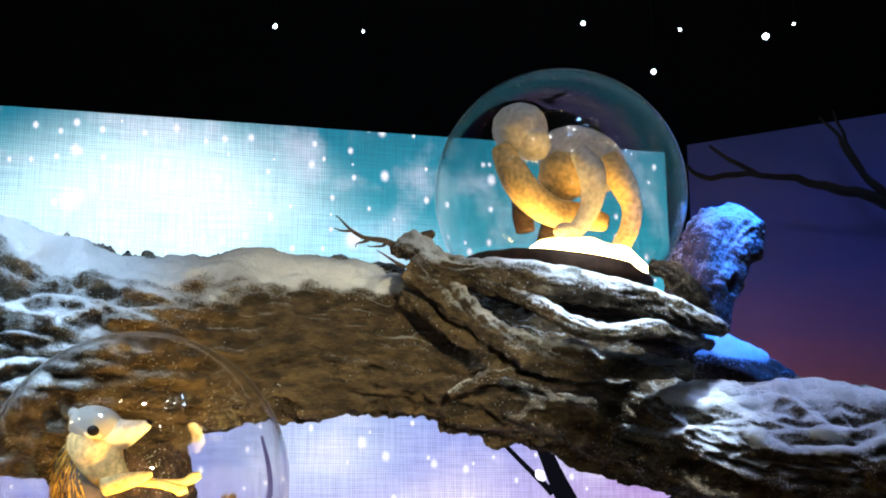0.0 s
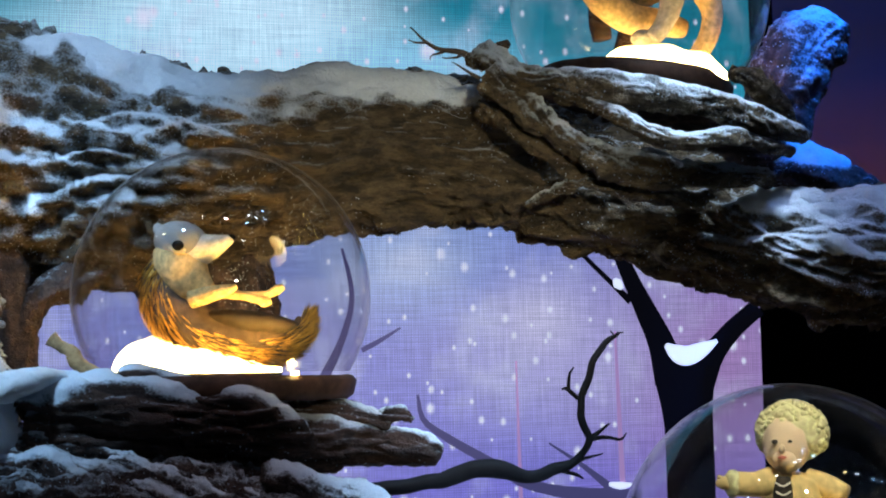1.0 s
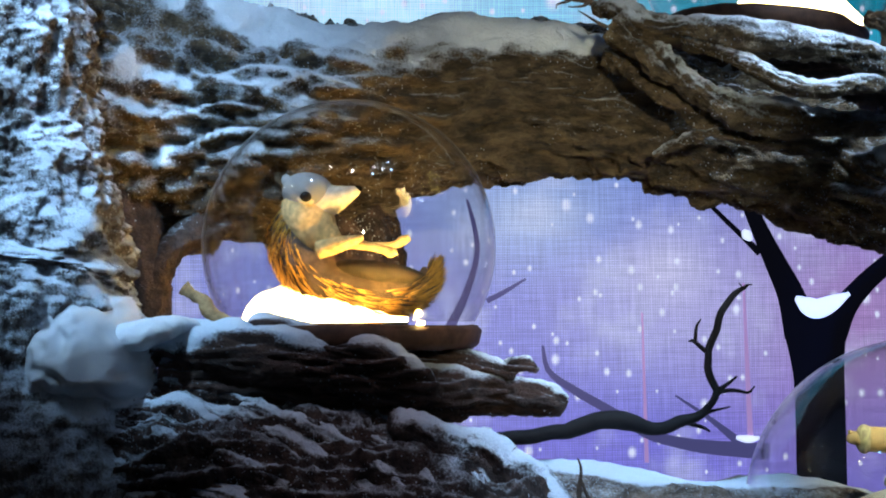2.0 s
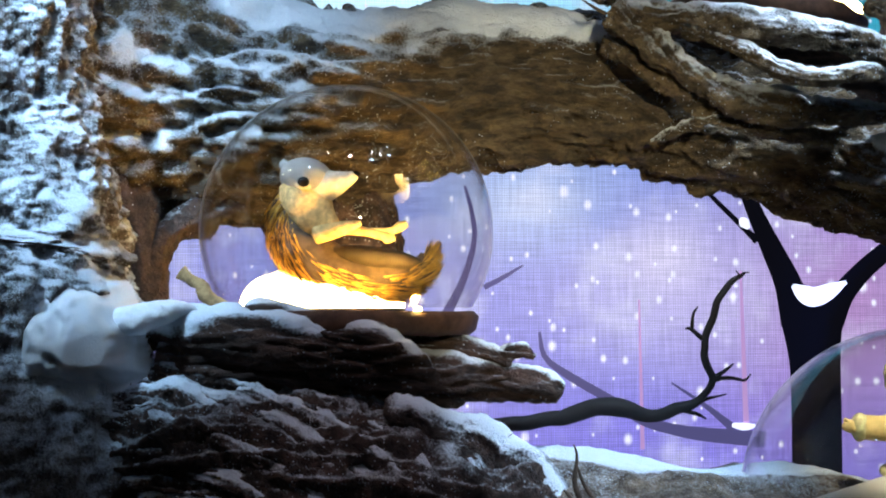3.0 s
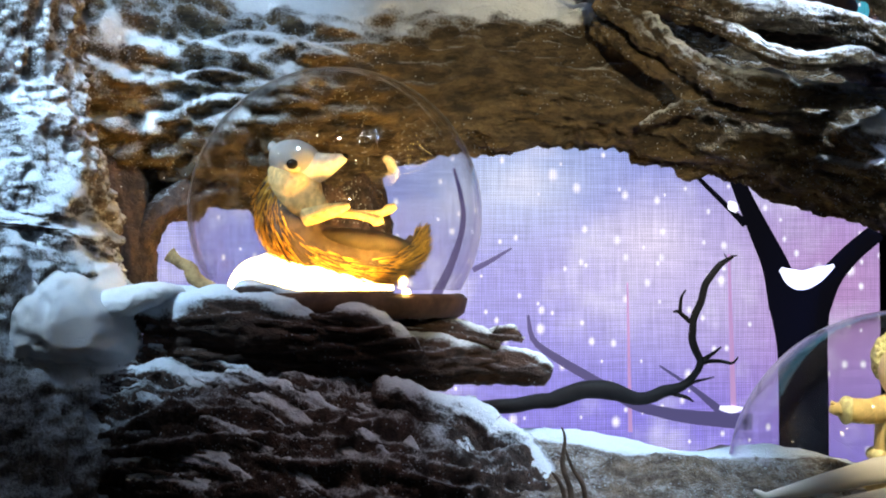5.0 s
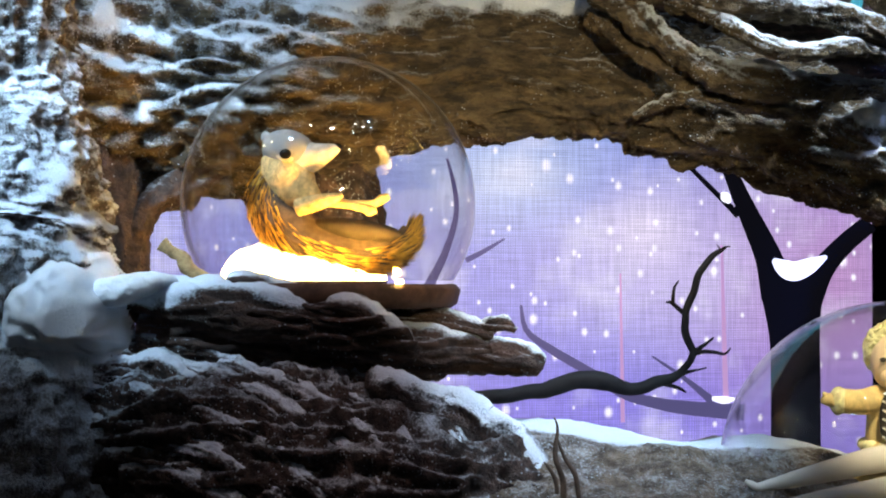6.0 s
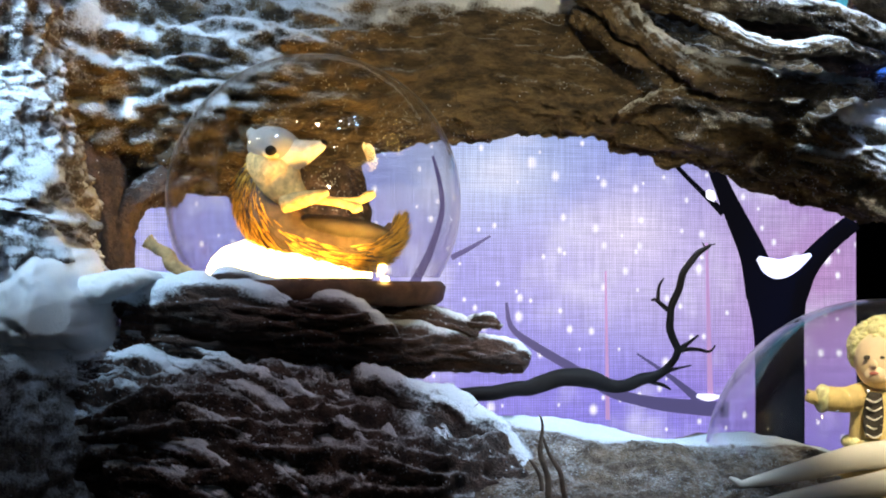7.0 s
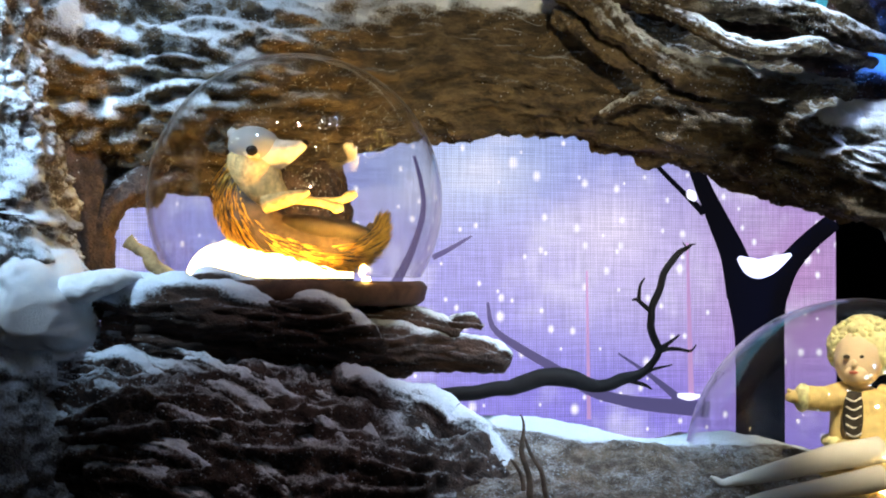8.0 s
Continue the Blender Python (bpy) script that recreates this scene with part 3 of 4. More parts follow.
def ground_height(x, y):
    h = GROUND + 0.022 * noise.noise((x * 5, y * 5, 1)) + 0.014 * noise.noise((x * 16, y * 16, 4)) + 0.004 * noise.noise((x * 60, y * 60, 2))
    h -= max(0.0, 2.0 - y) * 0.3 + max(0.0, y - 2.15) * 0.3 + (max(x, 0.0) - 0.2) * 0.09 + max(0.0, 0.16 - x) * max(0.0, 2.1 - y) * 1.2
    if y < 2.02:
        h += 0.012 * max(0.0, noise.noise((x * 28, y * 28, 7))) + 0.007 * noise.noise((x * 70, y * 70, 3))
    return h


v, f = sheet(-1.5, 1.7, 1.35, 2.72, 260, 150, ground_height)
tagged(mesh_ob("ground", v, f, LITTER, settled=[[((0.003, 2.120, 1.377), 0.0884), ((0.117, 2.120, 1.347), 0.0772), ((0.224, 2.120, 1.325), 0.0729), ((0.339, 2.120, 1.307), 0.0706), ((0.455, 2.120, 1.298), 0.0706), ((0.562, 2.120, 1.296), 0.0663), ((0.715, 2.120, 1.289), 0.0663)], [((0.156, 2.040, 1.316), 0.0425), ((0.241, 2.040, 1.306), 0.0510), ((0.335, 2.040, 1.296), 0.0510), ((0.429, 2.040, 1.289), 0.0476), ((0.515, 2.040, 1.286), 0.0425)]], depth=0.008, amount=1.0), "lumpy artificial snow bed over brown litter", "ground", kind="structure")
bm = bmesh.new()
box(bm, -1.5, 1.7, 1.36, 2.71, 0.0, 1.0, 0.01)
tagged(part("display_plinth", bm, METAL, smooth=False), "black plinth under the snow bed", "plinth")


# ---------------------------------------------------------------- the fallen log
def fallen_log():
    v, f = limb([((-0.740, 2.360, 1.922), 0.2557), ((-0.537, 2.360, 1.919), 0.2458), ((-0.391, 2.360, 1.911), 0.2016), ((-0.215, 2.360, 1.907), 0.1790), ((0.070, 2.360, 1.946), 0.1340),
                 ((0.298, 2.360, 1.936), 0.1260), ((0.444, 2.340, 1.898), 0.1130), ((0.587, 2.320, 1.853), 0.1050), ((0.723, 2.280, 1.781), 0.0960), ((0.896, 2.250, 1.742), 0.1050),
                 ((1.122, 2.200, 1.721), 0.1027)],
                560, 210, ridge=0.015, knob=0.011, grain=0.004, lump=0.024, twist=0.7, seed=2.0, groove=34.0, ledge=0.026, pitch=19.0)
    log = tagged(mesh_ob("fallen_log", v, f, BARK, settled=[
        [((-0.440, 2.270, 2.072), 0.08), ((-0.349, 2.270, 2.065), 0.075), ((-0.219, 2.270, 2.044), 0.075), ((-0.098, 2.270, 2.040), 0.072), ((0.043, 2.290, 2.047), 0.058), ((0.176, 2.280, 2.045), 0.045), ((0.270, 2.240, 2.02), 0.022)],
        [((-0.435, 2.120, 1.957), 0.022), ((-0.413, 2.120, 1.940), 0.02)], [((-0.337, 2.140, 1.913), 0.02), ((-0.278, 2.160, 1.908), 0.016)], [((-0.509, 2.120, 1.974), 0.03), ((-0.483, 2.120, 1.921), 0.02)],
        [((0.711, 2.180, 1.838), 0.03), ((0.786, 2.200, 1.831), 0.05), ((0.927, 2.200, 1.831), 0.055), ((1.084, 2.170, 1.828), 0.055), ((1.254, 2.140, 1.823), 0.05)], [((0.729, 2.200, 1.879), 0.03), ((0.613, 2.140, 1.878), 0.02)], [((0.729, 2.130, 1.758), 0.03), ((0.888, 2.120, 1.748), 0.035), ((1.035, 2.100, 1.756), 0.03)]], dusted=[
        [((-0.563, 2.130, 1.887), 0.2), ((-0.441, 2.130, 1.897), 0.2), ((-0.330, 2.150, 1.919), 0.16), ((-0.163, 2.180, 1.990), 0.08), ((0.056, 2.200, 2.024), 0.05)],
        [((0.662, 2.150, 1.833), 0.06), ((0.800, 2.140, 1.768), 0.1), ((0.986, 2.120, 1.758), 0.1)]]), "fallen gnarled tree trunk with furrowed bark and snow on top", "log")
    for rows, s in (
        ([((0.248, 2.200, 2.073), 0.0128), ((0.284, 2.150, 2.058), 0.0305), ((0.318, 2.100, 2.016), 0.0262), ((0.385, 2.060, 2.005), 0.0206), ((0.459, 2.030, 1.984), 0.0211), ((0.550, 2.030, 1.970), 0.0220), ((0.619, 2.050, 1.964), 0.0222), ((0.697, 2.090, 1.949), 0.0209), ((0.808, 2.200, 1.943), 0.0147)], 1.0),
        ([((0.370, 2.080, 1.993), 0.0139), ((0.412, 2.040, 1.967), 0.0144), ((0.460, 2.020, 1.937), 0.0143), ((0.518, 2.020, 1.910), 0.0151), ((0.570, 2.030, 1.907), 0.0135), ((0.636, 2.050, 1.919), 0.0128), ((0.703, 2.100, 1.914), 0.0131), ((0.791, 2.200, 1.918), 0.0092)], 4.0),
        ([((0.283, 2.140, 2.032), 0.0321), ((0.324, 2.110, 1.979), 0.0299), ((0.361, 2.090, 1.938), 0.0226), ((0.405, 2.080, 1.904), 0.0208), ((0.468, 2.080, 1.878), 0.0225), ((0.552, 2.090, 1.865), 0.0235), ((0.655, 2.120, 1.866), 0.0221), ((0.744, 2.200, 1.874), 0.0183)], 7.0),
        ([((0.267, 2.200, 1.996), 0.0183), ((0.316, 2.150, 1.950), 0.0197), ((0.377, 2.130, 1.899), 0.0195), ((0.432, 2.130, 1.865), 0.0177), ((0.518, 2.140, 1.844), 0.0214), ((0.623, 2.180, 1.837), 0.0200)], 9.0),
        # filler behind the strands, its darker wood standing in for cavity shade
        ([((0.368, 2.360, 2.030), 0.0452), ((0.540, 2.390, 2.010), 0.0637), ((0.688, 2.390, 1.984), 0.0657), ((0.831, 2.400, 1.971), 0.0500)], 10.0),
        ([((0.335, 2.190, 1.829), 0.0073), ((0.380, 2.150, 1.847), 0.0081), ((0.434, 2.120, 1.859), 0.0079), ((0.500, 2.120, 1.869), 0.0062)], 12.0),
        ([((0.694, 2.220, 2.059), 0.0129), ((0.732, 2.200, 2.035), 0.0183), ((0.777, 2.220, 2.006), 0.0148), ((0.817, 2.260, 1.979), 0.0075)], 13.0)):
        v, f = limb(rows, 200, 60, ridge=0.009, grain=0.004, lump=0.014, knob=0.004, twist=2.0, seed=s, groove=40.0)
        lit = s in (1.0, 4.0)
        mesh_ob("root", v, f, DRIFT if s == 10.0 else BARK, log, "snow-dusted root strand" if lit else "", settled=[[(Vector(q) + Vector((0, -r * 0.3, r * 0.9)), r * 0.75) for q, r in rows[3 if s == 1.0 else 1:]]] if lit else (), depth=0.006, amount=0.8, dusted=[[(Vector(q) + Vector((0, -r * 0.3, r * 0.7)), r * 1.5) for q, r in rows]] if s in (1.0, 4.0, 7.0, 12.0) else ())
    # root that hangs behind the globe
    for rows, s in (([((-0.228, 2.400, 1.783), 0.12), ((-0.179, 2.420, 1.704), 0.105), ((-0.174, 2.420, 1.604), 0.1), ((-0.178, 2.420, 1.433), 0.13)], 14.0),
                    ([((-0.582, 2.200, 1.898), 0.05), ((-0.536, 2.200, 1.789), 0.04), ((-0.499, 2.200, 1.698), 0.035), ((-0.484, 2.200, 1.616), 0.028), ((-0.488, 2.200, 1.516), 0.03)], 15.0),
                    ([((-0.338, 2.340, 1.791), 0.05), ((-0.407, 2.240, 1.721), 0.035), ((-0.458, 2.200, 1.671), 0.026), ((-0.484, 2.200, 1.589), 0.022)], 16.0)):
        v, f = limb(rows, 110, 56, ridge=0.012, grain=0.003, lump=0.015, twist=1.5, seed=s)
        mesh_ob("root", v, f, ROOT, log, "brown hanging root")
    return log


fallen_log()


def blue_stump():
    v, f = limb([((0.818, 2.450, 1.927), 0.0408), ((0.853, 2.450, 2.014), 0.0572), ((0.886, 2.450, 2.092), 0.0694), ((0.926, 2.450, 2.160), 0.0674), ((0.957, 2.450, 2.197), 0.0490), ((0.970, 2.450, 2.214), 0.0225)],
                160, 90, ridge=0.014, grain=0.005, lump=0.02, twist=1.0, seed=21.0)
    ob = tagged(mesh_ob("broken_stump", v, f, ROOT, settled=[[((0.933, 2.400, 2.199), 0.07), ((0.894, 2.400, 2.115), 0.04)]], amount=0.5, depth=0.004, dusted=[[((0.952, 2.420, 2.204), 0.1), ((0.901, 2.420, 2.097), 0.09)]]), "frosted broken stump in deep blue light", "stump")
    v, f = limb([((0.750, 2.420, 1.964), 0.0343), ((0.820, 2.420, 1.938), 0.0484), ((0.912, 2.420, 1.913), 0.0444), ((0.999, 2.420, 1.890), 0.0302), ((1.056, 2.420, 1.870), 0.0121)],
                100, 60, ridge=0.012, grain=0.005, lump=0.02, twist=1.0, seed=25.0)
    mesh_ob("root", v, f, ROOT, ob, "snow-dusted root in blue light", settled=[[((0.823, 2.380, 1.953), 0.04), ((0.939, 2.400, 1.934), 0.03)]])


blue_stump()

bare_branch("dry_twig", "thin dry brown twig on top of the trunk", [
    [((0.305, 2.200, 2.065), 0.012), ((0.248, 2.200, 2.078), 0.008), ((0.204, 2.190, 2.091), 0.006), ((0.170, 2.180, 2.100), 0.004), ((0.147, 2.180, 2.116), 0.002)],
    [((0.204, 2.190, 2.091), 0.004), ((0.179, 2.170, 2.076), 0.002), ((0.174, 2.170, 2.068), 0.001)],
    [((0.170, 2.180, 2.099), 0.003), ((0.155, 2.180, 2.095), 0.002), ((0.144, 2.180, 2.097), 0.001)],
    [((0.238, 2.200, 2.081), 0.004), ((0.207, 2.170, 2.065), 0.002), ((0.196, 2.170, 2.069), 0.001)],
    [((0.274, 2.180, 2.069), 0.01), ((0.292, 2.170, 2.087), 0.014), ((0.305, 2.160, 2.094), 0.008)],
    [((0.257, 2.160, 2.035), 0.004), ((0.233, 2.150, 2.042), 0.003), ((0.212, 2.150, 2.055), 0.001)]], GREYTWIG, 31.0)


def left_trunk():
    v, f = limb([((-0.656, 2.000, 2.182), 0.1250), ((-0.662, 2.000, 2.015), 0.1333), ((-0.660, 2.000, 1.865), 0.1433), ((-0.658, 2.000, 1.749), 0.1583), ((-0.665, 2.000, 1.634), 0.1958), ((-0.665, 1.980, 1.535), 0.2228), ((-0.672, 1.960, 1.390), 0.2450), ((-0.663, 1.940, 1.155), 0.2587)],
                330, 200, ridge=0.013, knob=0.01, grain=0.007, lump=0.03, twist=0.4, seed=41.0, groove=40.0)
    ob = tagged(mesh_ob("frosted_tree", v, f, FROST, settled=[[((-0.501, 1.900, 1.685), 0.06), ((-0.471, 1.880, 1.598), 0.1), ((-0.486, 1.850, 1.506), 0.14)], [((-0.522, 1.880, 1.957), 0.05), ((-0.526, 1.870, 1.892), 0.05), ((-0.510, 1.870, 1.815), 0.05), ((-0.511, 1.850, 1.735), 0.07), ((-0.488, 1.850, 1.681), 0.06)]], depth=0.007, amount=0.62, dusted=[[((-0.539, 1.860, 1.983), 0.16), ((-0.514, 1.860, 1.821), 0.17), ((-0.505, 1.830, 1.665), 0.2), ((-0.494, 1.800, 1.507), 0.2)]]), "upright bare tree thickly crusted with white frost", "tree")
    def step(q, lo, hi):
        q = min(1.0, max(0.0, (q - lo) / (hi - lo)))
        return q * q * (3 - 2 * q)

    def heap(x, h):
        """Depth of the snow that leans on the trunk at height h."""
        w = 0.02 * noise.noise((x * 22, 0, h * 22)) + 0.008 * noise.noise((x * 60, 3, h * 60))
        r = float(np.interp(h, (1.39, 1.535, 1.634, 1.749), (0.245, 0.223, 0.196, 0.158))) + 0.028
        y = 2.0 - math.sqrt(max(r * r - (x + 0.664) ** 2, 0.0))
        cover = step(1.611 - h + w, 0.0, 0.1) * step(r - (x + 0.664) + w * 0.5, 0.0, 0.05) * step(h + w, 1.455, 1.498) * step(x + w, -0.580, -0.490)
        return y + 0.04 - 0.085 * cover - 0.012 * noise.noise((x * 14, 7, h * 14)) * cover

    v, f = sheet(-0.580, -0.402, 1.444, 1.668, 90, 110, heap)
    kept = [q for q in f if max(v[k][2] for k in q) < 1.945 and v[q[2]][1] < 1.6]
    mesh_ob("snow_drift", [(p[0], p[2], p[1]) for p in v], kept, SNOW, ob, "smooth bluish snow heaped in the crook")
    v, f = limb([((-0.467, 1.880, 1.532), 0.0235), ((-0.427, 1.890, 1.546), 0.0268), ((-0.396, 1.910, 1.556), 0.0215), ((-0.369, 1.930, 1.557), 0.0129), ((-0.353, 1.940, 1.553), 0.0040)], 90, 60, grain=0.002, lump=0.016, knob=0.003, seed=47.0, squash=0.75)
    mesh_ob("snow_drift", v, f, SNOW, ob, "smooth bluish snow heaped in the crook")


left_trunk()


# ---------------------------------------------------------------- root mass under the lower globe
def root_mass():
    v, f = limb([((-0.767, 1.980, 1.389), 0.12), ((-0.566, 1.980, 1.340), 0.1237), ((-0.405, 1.980, 1.308), 0.1568), ((-0.226, 1.980, 1.275), 0.1691), ((-0.062, 1.980, 1.242), 0.1568), ((0.085, 1.980, 1.200), 0.1237), ((0.217, 1.980, 1.134), 0.0908), ((0.333, 1.980, 1.060), 0.0742)],
                340, 200, ridge=0.022, knob=0.006, grain=0.006, lump=0.03, twist=-1.2, seed=51.0, groove=34.0)
    ob = tagged(mesh_ob("tree_root", v, f, ROOT, settled=[[((-0.500, 1.850, 1.475), 0.04), ((-0.373, 1.820, 1.462), 0.04), ((-0.273, 1.800, 1.448), 0.02)], [((-0.059, 1.840, 1.412), 0.04), ((0.002, 1.840, 1.396), 0.06), ((0.072, 1.850, 1.365), 0.045)]], amount=0.8), "massive dark gnarled tree root with furrowed frosted bark", "tree root")
    strands = (
        [((-0.076, 1.900, 1.421), 0.0174), ((-0.030, 1.930, 1.401), 0.0273), ((0.027, 1.950, 1.378), 0.0325), ((0.084, 1.950, 1.353), 0.0325), ((0.132, 1.940, 1.320), 0.0275), ((0.163, 1.920, 1.274), 0.0208)],
        [((-0.518, 1.862, 1.387), 0.0085), ((-0.481, 1.894, 1.431), 0.0143), ((-0.406, 1.904, 1.442), 0.0153), ((-0.319, 1.900, 1.431), 0.0143), ((-0.230, 1.873, 1.401), 0.0135), ((-0.135, 1.852, 1.350), 0.0127), ((-0.065, 1.834, 1.287), 0.0109)],
        [((-0.415, 1.892, 1.435), 0.0085), ((-0.388, 1.910, 1.442), 0.0220), ((-0.350, 1.898, 1.431), 0.0228), ((-0.311, 1.874, 1.411), 0.0101)],
        [((-0.503, 1.852, 1.365), 0.0101), ((-0.446, 1.863, 1.398), 0.0186), ((-0.350, 1.856, 1.391), 0.0169), ((-0.248, 1.836, 1.354), 0.0161), ((-0.170, 1.823, 1.296), 0.0135), ((-0.133, 1.822, 1.259), 0.0119)],
        [((-0.466, 1.840, 1.332), 0.0101), ((-0.382, 1.833, 1.344), 0.0169), ((-0.291, 1.825, 1.323), 0.0169), ((-0.215, 1.817, 1.279), 0.0135), ((-0.185, 1.819, 1.252), 0.0119)],
        [((-0.411, 1.829, 1.300), 0.0119), ((-0.335, 1.824, 1.300), 0.0169), ((-0.267, 1.820, 1.267), 0.0153), ((-0.229, 1.818, 1.245), 0.0119)],
        [((-0.300, 1.923, 1.441), 0.0101), ((-0.218, 1.904, 1.420), 0.0153), ((-0.138, 1.885, 1.385), 0.0153), ((-0.074, 1.856, 1.334), 0.0153), ((-0.012, 1.845, 1.270), 0.0119)],
        [((-0.206, 1.937, 1.432), 0.0101), ((-0.125, 1.926, 1.405), 0.0153), ((-0.052, 1.887, 1.357), 0.0153), ((0.011, 1.861, 1.287), 0.0135), ((0.034, 1.852, 1.246), 0.0101)],
        [((-0.110, 1.945, 1.432), 0.0101), ((-0.038, 1.948, 1.387), 0.0135), ((0.027, 1.915, 1.335), 0.0135), ((0.073, 1.877, 1.269), 0.0119)],
        [((-0.548, 1.924, 1.449), 0.0119), ((-0.484, 1.951, 1.470), 0.0153), ((-0.399, 1.947, 1.473), 0.0153), ((-0.311, 1.944, 1.452), 0.0119), ((-0.235, 1.913, 1.430), 0.0085)],
        [((-0.491, 1.874, 1.413), 0.0068), ((-0.423, 1.877, 1.422), 0.0101), ((-0.351, 1.865, 1.406), 0.0101), ((-0.280, 1.849, 1.380), 0.0101), ((-0.201, 1.829, 1.333), 0.0101), ((-0.148, 1.821, 1.282), 0.0085)],
        [((-0.360, 1.870, 1.413), 0.0068), ((-0.282, 1.864, 1.398), 0.0101), ((-0.197, 1.853, 1.372), 0.0109), ((-0.119, 1.836, 1.317), 0.0101), ((-0.073, 1.827, 1.266), 0.0085)],
        [((-0.530, 1.853, 1.331), 0.0119), ((-0.484, 1.849, 1.362), 0.0135), ((-0.422, 1.841, 1.366), 0.0119), ((-0.330, 1.834, 1.355), 0.0109), ((-0.252, 1.820, 1.312), 0.0101)],
        [((-0.062, 1.945, 1.400), 0.0085), ((0.003, 1.950, 1.363), 0.0119), ((0.058, 1.913, 1.315), 0.0119), ((0.105, 1.885, 1.256), 0.0101)],
        [((-0.532, 1.863, 1.284), 0.0135), ((-0.466, 1.842, 1.306), 0.0153), ((-0.396, 1.828, 1.326), 0.0119), ((-0.320, 1.823, 1.319), 0.0101)])
    for s, rows in enumerate(strands):
        v, f = limb(rows, 170, 44, ridge=0.006, grain=0.0035, lump=0.007, knob=0.0015, twist=3.0, seed=52.0 + 3 * s, groove=46.0, crook=0.009)
        mesh_ob("root", v, f, ROOT, ob, settled=[[(Vector(q) + Vector((0, -r * 0.5, r * 0.8)), r * 0.7) for q, r in rows]] if s in (0, 1, 2, 3, 9) else (), depth=0.003, amount=0.7 if s in (0, 2) else 0.25, dusted=[[(Vector(q) + Vector((0, -r * 0.4, r * 0.8)), r * 1.2) for q, r in rows]])


root_mass()


def driftwood_shelf():
    """Stacked slabs of driftwood that carry the lower globe."""
    rows = (
        ([((-0.468, 2.000, 1.535), 0.012), ((-0.388, 1.970, 1.524), 0.034), ((-0.288, 1.950, 1.516), 0.042), ((-0.192, 1.950, 1.504), 0.045), ((-0.111, 1.950, 1.488), 0.04), ((-0.030, 1.960, 1.460), 0.022), ((-0.012, 1.960, 1.451), 0.006)], 1.0),
        ([((-0.303, 1.990, 1.536), 0.01), ((-0.259, 1.970, 1.548), 0.03), ((-0.175, 1.940, 1.525), 0.022), ((-0.109, 1.920, 1.509), 0.028), ((-0.046, 1.930, 1.481), 0.02), ((-0.017, 1.950, 1.454), 0.008)], 2.0),
        ([((-0.422, 1.980, 1.470), 0.04), ((-0.287, 2.000, 1.470), 0.06), ((-0.148, 2.020, 1.452), 0.06), ((-0.015, 2.050, 1.451), 0.05), ((0.089, 2.080, 1.446), 0.035)], 3.0),
        ([((-0.118, 2.080, 1.484), 0.03), ((-0.032, 2.080, 1.493), 0.036), ((0.037, 2.080, 1.480), 0.034), ((0.098, 2.080, 1.467), 0.025)], 4.0),
        ([((0.037, 2.080, 1.450), 0.022), ((0.089, 2.070, 1.449), 0.027), ((0.140, 2.060, 1.441), 0.027), ((0.170, 2.060, 1.434), 0.02), ((0.177, 2.060, 1.432), 0.008)], 5.0),
        ([((0.072, 2.080, 1.476), 0.014), ((0.097, 2.070, 1.489), 0.013), ((0.118, 2.060, 1.492), 0.01), ((0.133, 2.060, 1.483), 0.005)], 6.0))
    body = None
    for r, s in rows:
        v, f = limb(r, 180, 80, ridge=0.01, grain=0.0025, lump=0.022, twist=0.3, seed=70 + 4 * s, groove=36.0, ledge=0.012, pitch=42.0, squash=0.86)
        if body is None:
            body = tagged(mesh_ob("driftwood_shelf", v, f, DRIFT, settled=[[((-0.461, 1.970, 1.544), 0.035), ((-0.417, 1.950, 1.552), 0.05), ((-0.371, 1.940, 1.552), 0.05), ((-0.337, 1.930, 1.546), 0.03)], [((-0.451, 1.960, 1.548), 0.03), ((-0.353, 1.950, 1.552), 0.035), ((-0.238, 1.930, 1.549), 0.025), ((-0.046, 1.930, 1.497), 0.02)]], amount=0.85), "layered dark driftwood slabs dusted with snow", "driftwood")
        else:
            mesh_ob("slab", v, f, DRIFT, body, settled=[[(Vector(q) + Vector((0, -k * 0.3, k * 0.95)), k * 0.6) for q, k in r]], depth=0.008, amount=0.75)
    v, f = limb([((-0.324, 1.970, 1.556), 0.013), ((-0.347, 1.970, 1.577), 0.011), ((-0.355, 1.970, 1.593), 0.009), ((-0.371, 1.970, 1.601), 0.008), ((-0.386, 1.970, 1.612), 0.01)], 60, 24, 0.004, 0.002, 0.006, seed=90.0)
    mesh_ob("stub", v, f, STUB, body, "broken pale brown twig stub")


driftwood_shelf()

